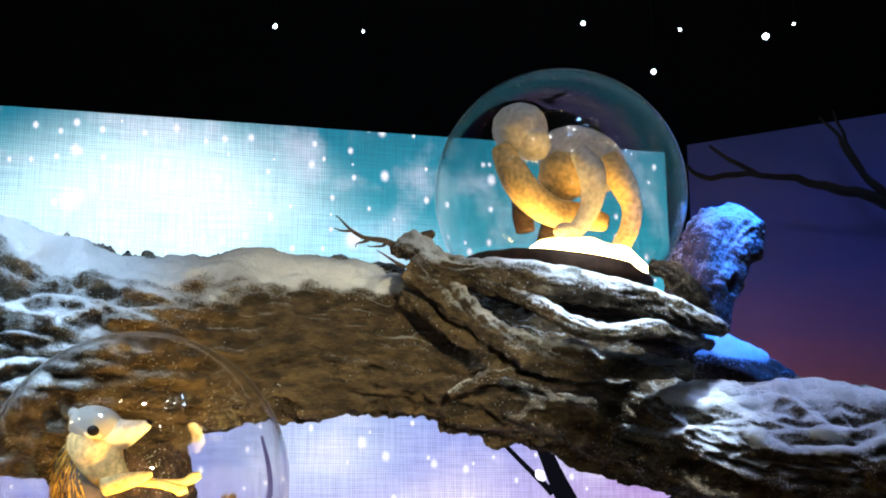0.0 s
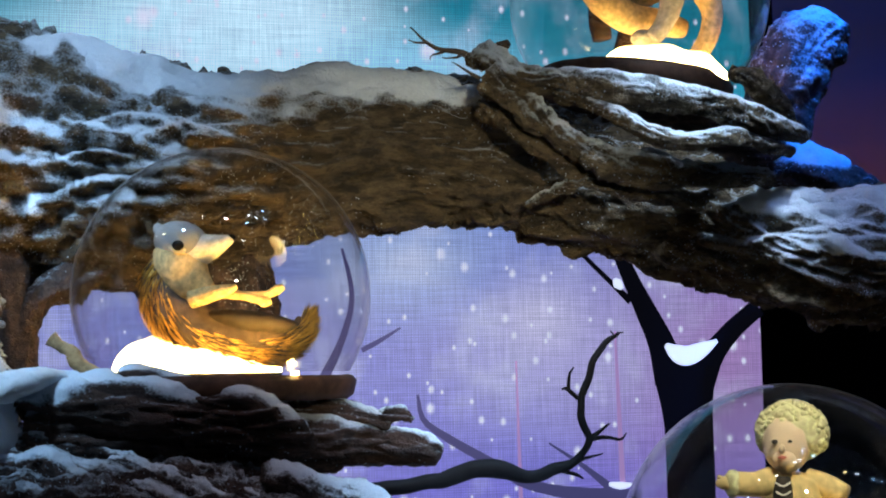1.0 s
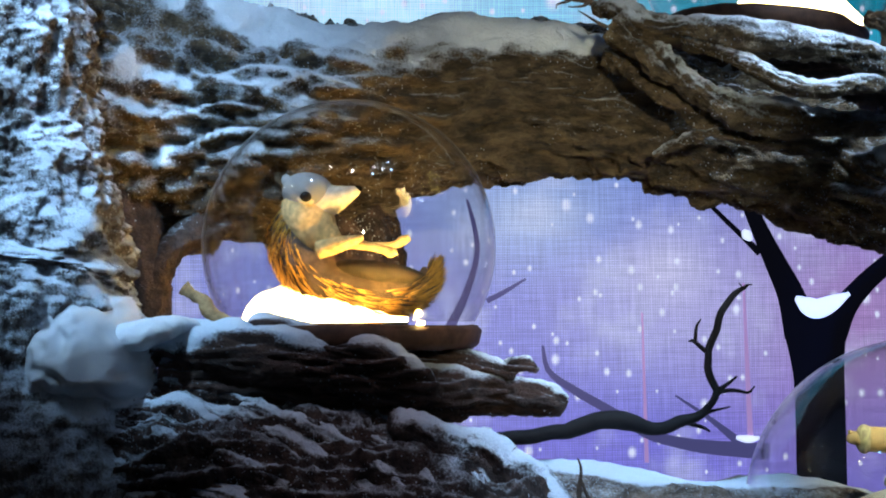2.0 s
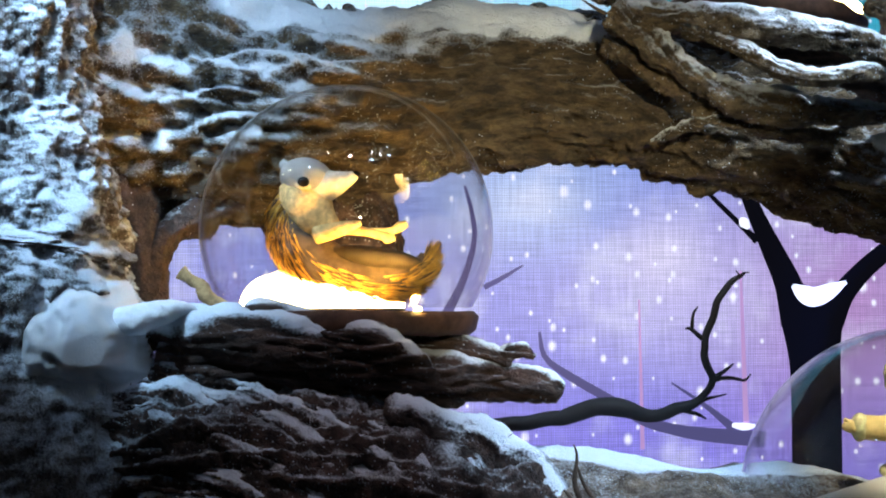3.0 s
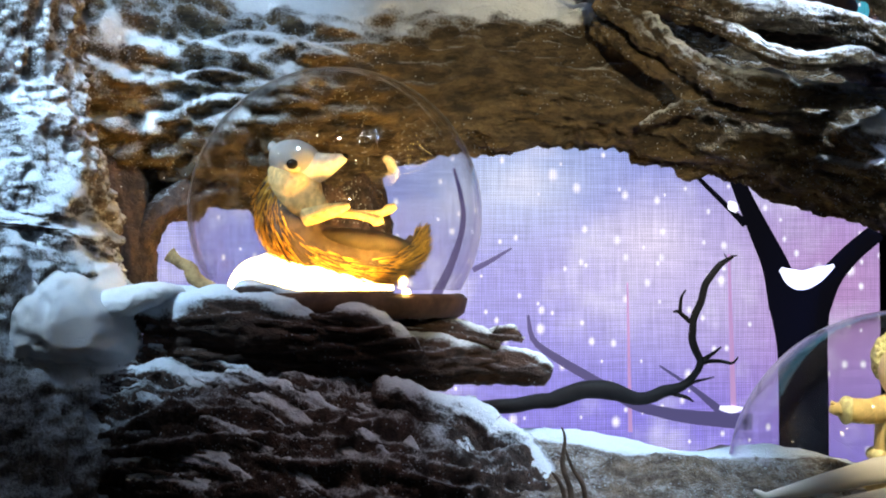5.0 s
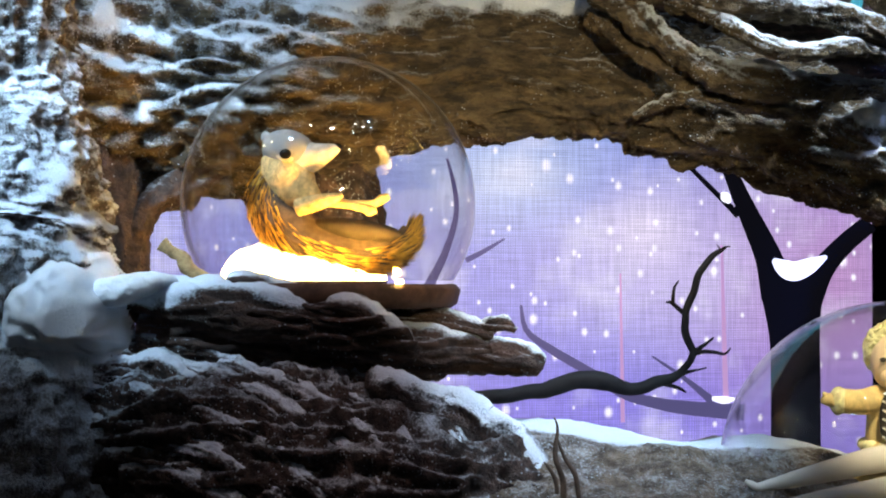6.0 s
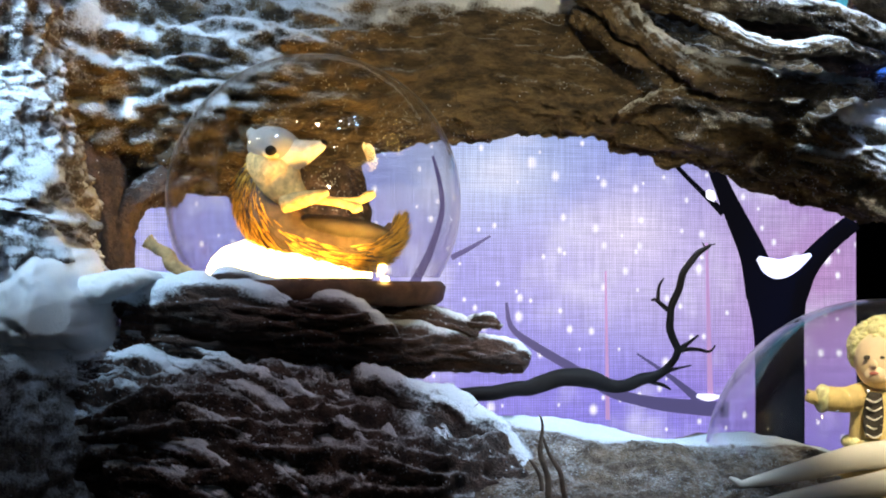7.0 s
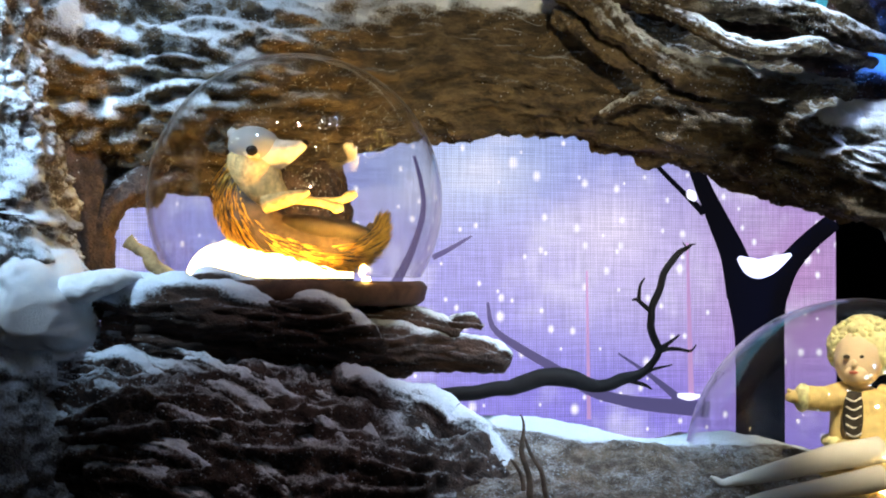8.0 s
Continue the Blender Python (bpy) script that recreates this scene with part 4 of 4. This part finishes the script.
bare_branch("bare_branch", "crooked black bare branch lying on the snow", [
    [((0.076, 2.200, 1.371), 0.018), ((0.131, 2.200, 1.377), 0.019), ((0.186, 2.200, 1.386), 0.018), ((0.260, 2.200, 1.400), 0.02), ((0.333, 2.200, 1.391), 0.015), ((0.407, 2.200, 1.410), 0.011), ((0.435, 2.200, 1.443), 0.011), ((0.419, 2.200, 1.489), 0.009), ((0.434, 2.200, 1.550), 0.008), ((0.459, 2.200, 1.597), 0.006), ((0.484, 2.200, 1.617), 0.003)],
    [((0.417, 2.200, 1.513), 0.005), ((0.398, 2.200, 1.527), 0.004), ((0.387, 2.200, 1.529), 0.002)],
    [((0.400, 2.200, 1.527), 0.004), ((0.400, 2.200, 1.548), 0.003), ((0.406, 2.200, 1.564), 0.0015)],
    [((0.437, 2.200, 1.446), 0.006), ((0.450, 2.200, 1.457), 0.004), ((0.461, 2.200, 1.468), 0.002)],
    [((0.437, 2.200, 1.443), 0.005), ((0.463, 2.200, 1.441), 0.004), ((0.483, 2.200, 1.437), 0.003), ((0.491, 2.200, 1.449), 0.0015)],
    [((0.407, 2.200, 1.408), 0.005), ((0.433, 2.200, 1.412), 0.003), ((0.454, 2.200, 1.419), 0.0015)],
    [((0.384, 2.200, 1.397), 0.005), ((0.407, 2.200, 1.388), 0.004), ((0.418, 2.200, 1.380), 0.002)],
    [((0.461, 2.200, 1.599), 0.003), ((0.473, 2.200, 1.611), 0.002), ((0.468, 2.200, 1.620), 0.001)],
    [((0.484, 2.200, 1.617), 0.002), ((0.495, 2.200, 1.618), 0.001)]], TWIG, 33.0)

bare_branch("dry_twig", "thin dry twig standing in the snow", [
    [((0.183, 1.750, 1.262), 0.006), ((0.175, 1.760, 1.297), 0.005), ((0.168, 1.770, 1.332), 0.005), ((0.170, 1.780, 1.361), 0.003), ((0.165, 1.780, 1.379), 0.0015)],
    [((0.199, 1.750, 1.270), 0.004), ((0.186, 1.760, 1.312), 0.004), ((0.176, 1.770, 1.340), 0.003), ((0.170, 1.780, 1.353), 0.002)],
    [((0.170, 1.750, 1.284), 0.004), ((0.160, 1.760, 1.312), 0.003), ((0.153, 1.760, 1.323), 0.0015)]], GREYTWIG, 35.0)


# ---------------------------------------------------------------- snow globes
def snow_globe(label, centre, radius, cut, tilt, plate_r, mound_rows, plate_sides=40):
    """A clear dome cut flat at cut below its centre, on a wooden plate, with a glowing snow mound."""
    g = empty("snow_globe", centre)
    g.rotation_euler = (0, radians(tilt), 0)
    tagged(g, label, "snow globe", "snow globes")
    for_dome = bmesh.new()
    for r, flip in ((radius, False), (radius - 0.002, True)):
        s = bmesh.new()
        bmesh.ops.create_uvsphere(s, u_segments=96, v_segments=64, radius=r)
        bmesh.ops.bisect_plane(s, geom=s.verts[:] + s.edges[:] + s.faces[:], plane_co=(0, 0, -cut), plane_no=(0, 0, -1), clear_outer=True)
        if flip:
            bmesh.ops.reverse_faces(s, faces=s.faces[:])
        me = bpy.data.meshes.new("tmp")
        s.to_mesh(me)
        s.free()
        for_dome.from_mesh(me)
        bpy.data.meshes.remove(me)
    part("glass_dome", for_dome, GLASS, g, "clear thin acrylic dome").visible_shadow = False
    if plate_r:
        bm = bmesh.new()
        n = plate_sides
        rings = []
        for z, k in ((-cut - 0.006, 0.97), (-cut - 0.014, 1.0), (-cut - 0.034, 0.98), (-cut - 0.042, 0.93)):
            rings.append([bm.verts.new((plate_r * k * math.cos(2 * math.pi * i / n) * (1 + 0.03 * noise.noise((3 * math.cos(2 * math.pi * i / n), 3 * math.sin(2 * math.pi * i / n), z * 20))),
                                        plate_r * k * math.sin(2 * math.pi * i / n), z + 0.004 * noise.noise((i * 0.7, z * 30, 2)))) for i in range(n)])
        for a, b in zip(rings, rings[1:]):
            for i in range(n):
                bm.faces.new((a[i], b[i], b[(i + 1) % n], a[(i + 1) % n]))
        bm.faces.new(rings[0])
        bm.faces.new(rings[-1][::-1])
        bmesh.ops.recalc_face_normals(bm, faces=bm.faces[:])
        part("base_plate", bm, PLATE, g, "dark brown wooden base plate")
    return g


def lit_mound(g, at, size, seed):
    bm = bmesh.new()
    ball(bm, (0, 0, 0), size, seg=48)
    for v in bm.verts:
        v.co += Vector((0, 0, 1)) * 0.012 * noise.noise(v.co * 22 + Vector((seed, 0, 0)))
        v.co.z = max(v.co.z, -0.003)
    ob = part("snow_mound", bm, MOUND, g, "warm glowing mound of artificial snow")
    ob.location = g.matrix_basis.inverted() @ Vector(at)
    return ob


R1, R2, R3 = 0.2360, 0.2288, 0.2587
C1, C2, C3 = (0.582, 2.400, 2.233), (-0.154, 2.120, 1.680), (0.692, 1.990, 1.273)
g1 = snow_globe("clear snow globe with a crouching pale animal figurine", C1, R1, R1 * 0.62, 6, R1 * 0.78, None)
g2 = snow_globe("clear snow globe with a hedgehog figurine on lit snow", C2, R2, R2 * 0.52, 0, R2 * 0.9, None)
g3 = snow_globe("large clear snow dome with a blond doll, set in the snow", C3, R3, R3 * 0.4, 0, 0, None)
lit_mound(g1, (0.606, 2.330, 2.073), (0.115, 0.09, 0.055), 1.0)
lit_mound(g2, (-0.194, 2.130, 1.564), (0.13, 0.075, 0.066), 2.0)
# mound added in the doll's dome only to light her from below
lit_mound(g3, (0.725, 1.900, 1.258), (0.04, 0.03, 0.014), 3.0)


def globe_fill(at, target, watts, globe):
    """Added warm spot lighting a globe's figurine from below, with a made-up puck."""
    spot("globe_fill_spot", at, target, watts, (1.0, 0.52, 0.08), 95, 0.8, 0.012)
    # the puck only gives the added lamp a visible body
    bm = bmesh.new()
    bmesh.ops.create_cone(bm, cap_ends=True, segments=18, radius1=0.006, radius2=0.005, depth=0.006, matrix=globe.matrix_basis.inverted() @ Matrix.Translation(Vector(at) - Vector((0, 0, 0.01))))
    part("uplight", bm, AMBER, globe, "small glowing puck of the added warm lamp")


globe_fill((0.629, 2.260, 2.074), (0.571, 2.380, 2.276), 15.0, g1)
globe_fill((-0.040, 1.955, 1.568), (-0.197, 2.080, 1.734), 11.0, g2)
globe_fill((0.644, 1.830, 1.225), (0.670, 1.950, 1.391), 2.0, g3)


def quilled_figurine():
    bm = bmesh.new()
    # a body curled like a bowl, the rump raised
    spine = [((-0.224, 2.100, 1.740), 0.0262), ((-0.239, 2.100, 1.701), 0.0350), ((-0.228, 2.100, 1.659), 0.0420), ((-0.186, 2.100, 1.623), 0.0420), ((-0.125, 2.100, 1.605), 0.0367), ((-0.070, 2.100, 1.607), 0.0297), ((-0.040, 2.100, 1.623), 0.0192), ((-0.030, 2.100, 1.643), 0.0087)]
    tube(bm, spine, 6, 60, 28)
    ball(bm, (-0.109, 2.090, 1.638), (0.078, 0.036, 0.017), 3, (0, 8, 0), 28, 0.002)
    # neck and chest
    tube(bm, [((-0.228, 2.090, 1.754), 0.0313), ((-0.217, 2.085, 1.726), 0.0374), ((-0.197, 2.080, 1.698), 0.0329), ((-0.174, 2.075, 1.681), 0.0173)], 4, 24, 20)
    # head: grey crown, long pale snout
    ball(bm, (-0.214, 2.085, 1.759), (0.042, 0.04, 0.033), 1, (0, 14, 0), 32)
    tube(bm, [((-0.224, 2.085, 1.752), 0.0295), ((-0.196, 2.080, 1.747), 0.0277), ((-0.171, 2.075, 1.751), 0.0207), ((-0.152, 2.070, 1.757), 0.0129), ((-0.140, 2.070, 1.762), 0.0078), ((-0.136, 2.070, 1.765), 0.0034)], 7, 30, 24)
    ball(bm, (-0.215, 2.053, 1.752), (0.017, 0.006, 0.0125), 7, (0, 12, 0), 20)
    ball(bm, (-0.215, 2.045, 1.751), (0.009, 0.006, 0.008), 2, (0, 0, 0), 20)
    ball(bm, (-0.137, 2.070, 1.765), (0.006, 0.006, 0.005), 2, seg=14)
    ball(bm, (-0.247, 2.085, 1.778), (0.009, 0.006, 0.012), 1, (0, -30, 0), 16)
    # thighs, arms and hands
    tube(bm, [((-0.196, 2.050, 1.670), 0.0137), ((-0.168, 2.040, 1.677), 0.0127), ((-0.139, 2.035, 1.684), 0.0076), ((-0.127, 2.035, 1.688), 0.0034)], 4, 20, 16)
    tube(bm, [((-0.150, 2.050, 1.679), 0.0077), ((-0.121, 2.045, 1.675), 0.0068), ((-0.096, 2.045, 1.669), 0.0068), ((-0.085, 2.045, 1.664), 0.0094), ((-0.082, 2.045, 1.659), 0.0051)], 4, 24, 14)
    tube(bm, [((-0.120, 2.090, 1.678), 0.0061), ((-0.085, 2.090, 1.679), 0.0061), ((-0.070, 2.090, 1.686), 0.0078), ((-0.059, 2.090, 1.691), 0.0052)], 4, 20, 14)
    # quills laid back along the spine, none on the belly
    rnd = random.Random(4)
    c = spline(spine, 80)
    d = np.gradient(c[:, :3], axis=0)
    for _ in range(2300):
        k = min(79, int(80 * rnd.random() ** 0.92))
        along = Vector(d[k]).normalized()
        out = Vector((-along.z, 0, along.x)) * -1.0
        a = rnd.gauss(0, 0.95)
        if abs(a) > 1.75:
            continue
        n = (out * math.cos(a) + Vector((0, -1, 0)) * math.sin(a)).normalized()
        p = Vector(c[k][:3]) + n * c[k][3] * 0.97
        way = (along * 0.93 + n * rnd.uniform(0.12, 0.3)).normalized()
        u = way.orthogonal().normalized()
        w = way.cross(u)
        r = rnd.uniform(0.0014, 0.0022)
        ring = [bm.verts.new(p + u * r * math.cos(q) + w * r * math.sin(q)) for q in (0, 2.09, 4.19)]
        tip = bm.verts.new(p + way * rnd.uniform(0.02, 0.034))
        slot = rnd.choice((0, 0, 0, 6))
        for i in range(3):
            bm.faces.new((ring[i], ring[(i + 1) % 3], tip)).material_index = slot
    return tagged(part("hedgehog_figurine", bm, [QUILL, FACE, EYE, DARKCLOTH, WARMFUR, FACE, GREYTWIG, FUR]), "seated hedgehog figurine with golden quills and grey face", "figurine")


quilled_figurine()


def crouching_figurine():
    bm = bmesh.new()
    ball(bm, (0.501, 2.370, 2.348), (0.052, 0.055, 0.05), 0, (0, 20, 0), 32, 0.003)
    ball(bm, (0.518, 2.360, 2.325), (0.042, 0.042, 0.034), 0, (0, 48, 0), 28, 0.003)
    ball(bm, (0.631, 2.420, 2.307), (0.088, 0.07, 0.062), 0, (0, 18, 0), 32, 0.004)
    ball(bm, (0.592, 2.400, 2.271), (0.05, 0.06, 0.045), 1, (0, 25, 0), 28, 0.004)
    tube(bm, [((0.464, 2.360, 2.308), 0.018), ((0.479, 2.350, 2.264), 0.028), ((0.510, 2.350, 2.216), 0.03), ((0.556, 2.370, 2.191), 0.028), ((0.622, 2.400, 2.190), 0.024), ((0.671, 2.420, 2.185), 0.016)], 1, 30, 18, 0.006)
    tube(bm, [((0.603, 2.330, 2.297), 0.018), ((0.621, 2.320, 2.260), 0.026), ((0.624, 2.320, 2.212), 0.022), ((0.607, 2.320, 2.168), 0.017), ((0.585, 2.320, 2.139), 0.016)], 0, 30, 18, 0.004)
    tube(bm, [((0.668, 2.370, 2.298), 0.024), ((0.690, 2.360, 2.252), 0.026), ((0.708, 2.360, 2.203), 0.02), ((0.699, 2.360, 2.154), 0.018), ((0.674, 2.360, 2.113), 0.017)], 1, 30, 18, 0.004)
    tube(bm, [((0.514, 2.420, 2.236), 0.02), ((0.513, 2.420, 2.197), 0.02), ((0.518, 2.420, 2.164), 0.018)], 2, 20, 16)
    tube(bm, [((0.583, 2.440, 2.204), 0.024), ((0.566, 2.440, 2.160), 0.02), ((0.559, 2.440, 2.132), 0.02)], 2, 20, 16)
    ball(bm, (0.572, 2.330, 2.144), (0.022, 0.02, 0.016), 0, seg=18)
    return tagged(part("animal_figurine", bm, [FUR, WARMFUR, DRIFT]), "pale crouching animal figurine with head bowed on arm", "figurine")


crouching_figurine()


def blond_doll():
    bm = bmesh.new()
    rnd = random.Random(12)
    # face turned to the viewer, with brows, eyes, nose and mouth
    ball(bm, (0.672, 1.945, 1.444), (0.034, 0.034, 0.042), 0, (0, 0, 8), 36)
    ball(bm, (0.662, 1.925, 1.424), (0.017, 0.018, 0.015), 0, seg=20)
    ball(bm, (0.654, 1.911, 1.439), (0.0045, 0.006, 0.007), 0, seg=14)
    for at in ((0.646, 1.918, 1.449), (0.667, 1.914, 1.449)):
        ball(bm, at, (0.0048, 0.003, 0.0034), 3, seg=14)
    ball(bm, (0.653, 1.909, 1.427), (0.007, 0.003, 0.0026), 5, seg=14)
    tube(bm, [((0.676, 1.950, 1.414), 0.0130), ((0.676, 1.950, 1.400), 0.0146)], 0, 8, 16)
    # a mop of short curls
    head = Vector((0.689, 1.968, 1.458))
    ball(bm, head, (0.05, 0.05, 0.046), 2, seg=40, rough=0.006)
    for _ in range(620):
        d = Vector((rnd.gauss(0, 1), rnd.gauss(0, 1), rnd.gauss(0, 1))).normalized()
        if d.z < -0.55 or d.y < -0.55 and d.z < 0.42 and abs(d.x + 0.15) < 0.62:
            continue
        curl(bm, head + Vector((d.x * 0.05, d.y * 0.049, d.z * 0.046)), rnd.uniform(0.0035, 0.0065), 2)
    # jacket with a dark laced front, and its trimmed hem
    tube(bm, [((0.683, 1.965, 1.403), 0.0180), ((0.683, 1.965, 1.390), 0.0426), ((0.685, 1.965, 1.361), 0.0458), ((0.684, 1.960, 1.333), 0.0474), ((0.686, 1.960, 1.321), 0.0490)], 1, 24, 32, 0.006)
    tube(bm, [((0.658, 1.920, 1.399), 0.0096), ((0.655, 1.917, 1.378), 0.0136), ((0.653, 1.913, 1.354), 0.0136), ((0.653, 1.911, 1.337), 0.0104)], 3, 18, 18)
    for k in range(5):
        tube(bm, [(Vector((0.640, 1.904, 1.392)) + Vector((0, 0, -0.0125 * k)), 0.0013), (Vector((0.650, 1.900, 1.387)) + Vector((0, 0, -0.0125 * k)), 0.0013), (Vector((0.662, 1.904, 1.392)) + Vector((0, 0, -0.0125 * k)), 0.0013)], 4, 8, 8)
    for x in range(16):
        a = 2 * math.pi * x / 16
        ball(bm, Vector((0.684, 1.960, 1.323)) + Vector((math.cos(a) * 0.05, math.sin(a) * 0.05, 0)), (0.011, 0.011, 0.009), 2, seg=10, rough=0.003)
    # arms held out, with fur cuffs and small hands
    tube(bm, [((0.653, 1.960, 1.389), 0.0204), ((0.623, 1.940, 1.387), 0.0186), ((0.594, 1.925, 1.390), 0.0176), ((0.581, 1.920, 1.391), 0.0176)], 1, 24, 18, 0.004)
    ball(bm, (0.583, 1.920, 1.391), (0.012, 0.02, 0.02), 2, seg=20, rough=0.005)
    tube(bm, [((0.577, 1.918, 1.391), 0.0096), ((0.566, 1.915, 1.392), 0.0096), ((0.562, 1.915, 1.385), 0.0056)], 1, 12, 12)
    tube(bm, [((0.566, 1.915, 1.398), 0.0040), ((0.559, 1.912, 1.402), 0.0028)], 1, 8, 8)
    tube(bm, [((0.708, 1.960, 1.389), 0.0204), ((0.729, 1.940, 1.382), 0.0178), ((0.747, 1.920, 1.371), 0.0152)], 1, 22, 16, 0.003)
    # bell of the skirt and the long legs stretched out to one side
    tube(bm, [((0.683, 1.955, 1.317), 0.0489), ((0.681, 1.950, 1.300), 0.0585), ((0.679, 1.945, 1.279), 0.0648), ((0.679, 1.945, 1.270), 0.0632)], 1, 20, 40, 0.008)
    tube(bm, [((0.685, 1.900, 1.316), 0.0210), ((0.620, 1.885, 1.311), 0.0184), ((0.551, 1.870, 1.298), 0.0146), ((0.501, 1.860, 1.288), 0.0108), ((0.468, 1.855, 1.282), 0.0073), ((0.451, 1.850, 1.279), 0.0060), ((0.441, 1.850, 1.284), 0.0042), ((0.434, 1.850, 1.288), 0.0024)], 4, 40, 20, 0.002)
    tube(bm, [((0.678, 1.870, 1.283), 0.0183), ((0.610, 1.855, 1.273), 0.0163), ((0.542, 1.840, 1.265), 0.0132), ((0.485, 1.830, 1.256), 0.0095), ((0.454, 1.830, 1.248), 0.0066)], 4, 34, 20, 0.002)
    return tagged(part("doll", bm, [SKIN, CLOTH, HAIR, DARKCLOTH, STOCKING, LIPS]), "seated blond doll in a yellow jacket inside the dome", "doll")


blond_doll()


# ---------------------------------------------------------------- small lamps under the ceiling


def grid_lamp(at, size, toward, lens=LENS):
    thing = empty("ceiling_spotlight", at)
    thing.matrix_world = look(at, toward)
    tagged(thing, "small black ceiling spotlight with a bright white lens", "spotlight", "ceiling spotlights")
    bm = bmesh.new()
    bmesh.ops.create_cone(bm, cap_ends=True, segments=20, radius1=size * 1.5, radius2=size * 1.1, depth=size * 5, matrix=Matrix.Translation((0, 0, size * 2.6)))
    housing = part("housing", bm, METAL, thing)
    bm = bmesh.new()
    bmesh.ops.create_cone(bm, cap_ends=True, segments=20, radius1=size, radius2=size, depth=size * 0.3, matrix=Matrix.Translation((0, 0, -size * 0.1)))
    part("lens", bm, lens, housing, "bright lens")
    bm = bmesh.new()
    r = bmesh.ops.create_cone(bm, cap_ends=True, segments=10, radius1=size * 0.25, radius2=size * 0.25, depth=1.0, matrix=Matrix.Translation((0, 0, 0.5)))
    stem = part("stem", bm, METAL, thing)
    stem.matrix_world = Matrix.Translation(Vector(at) + Vector((0, 0, 0))) @ Matrix.Diagonal((1, 1, 3.6 - at[2], 1))
    stem.matrix_parent_inverse = Matrix()
    stem.matrix_basis = thing.matrix_world.inverted() @ stem.matrix_world


for at, size in (((0.060, 3.300, 2.916), 0.008), ((0.288, 3.300, 2.913), 0.005), ((0.877, 3.300, 2.966), 0.008), ((1.145, 3.300, 2.962), 0.006), ((1.345, 3.200, 2.912), 0.012), ((1.471, 3.300, 2.995), 0.006), ((1.034, 3.200, 2.799), 0.009)):
    grid_lamp(at, size * 0.75, (0, 0, 1.55))
# every stage spot gets a fixture, the added fill spots too
for row in STAGE:
    back = (Vector(row[1]) - Vector(row[2])).normalized() * 0.03
    grid_lamp(tuple(Vector(row[1]) + back), 0.036, row[2], COLD if row[4][0] < 0.6 else BRIGHT)
for x, lens in ((-1.9, AMBER), (-1.6, AMBER), (1.5, AMBER), (1.8, BRIGHT), (2.3, COLD), (2.6, COLD)):
    grid_lamp((x, 0.8, 3.25), 0.034, (x * 0.5, 2.2, 1.8), lens)
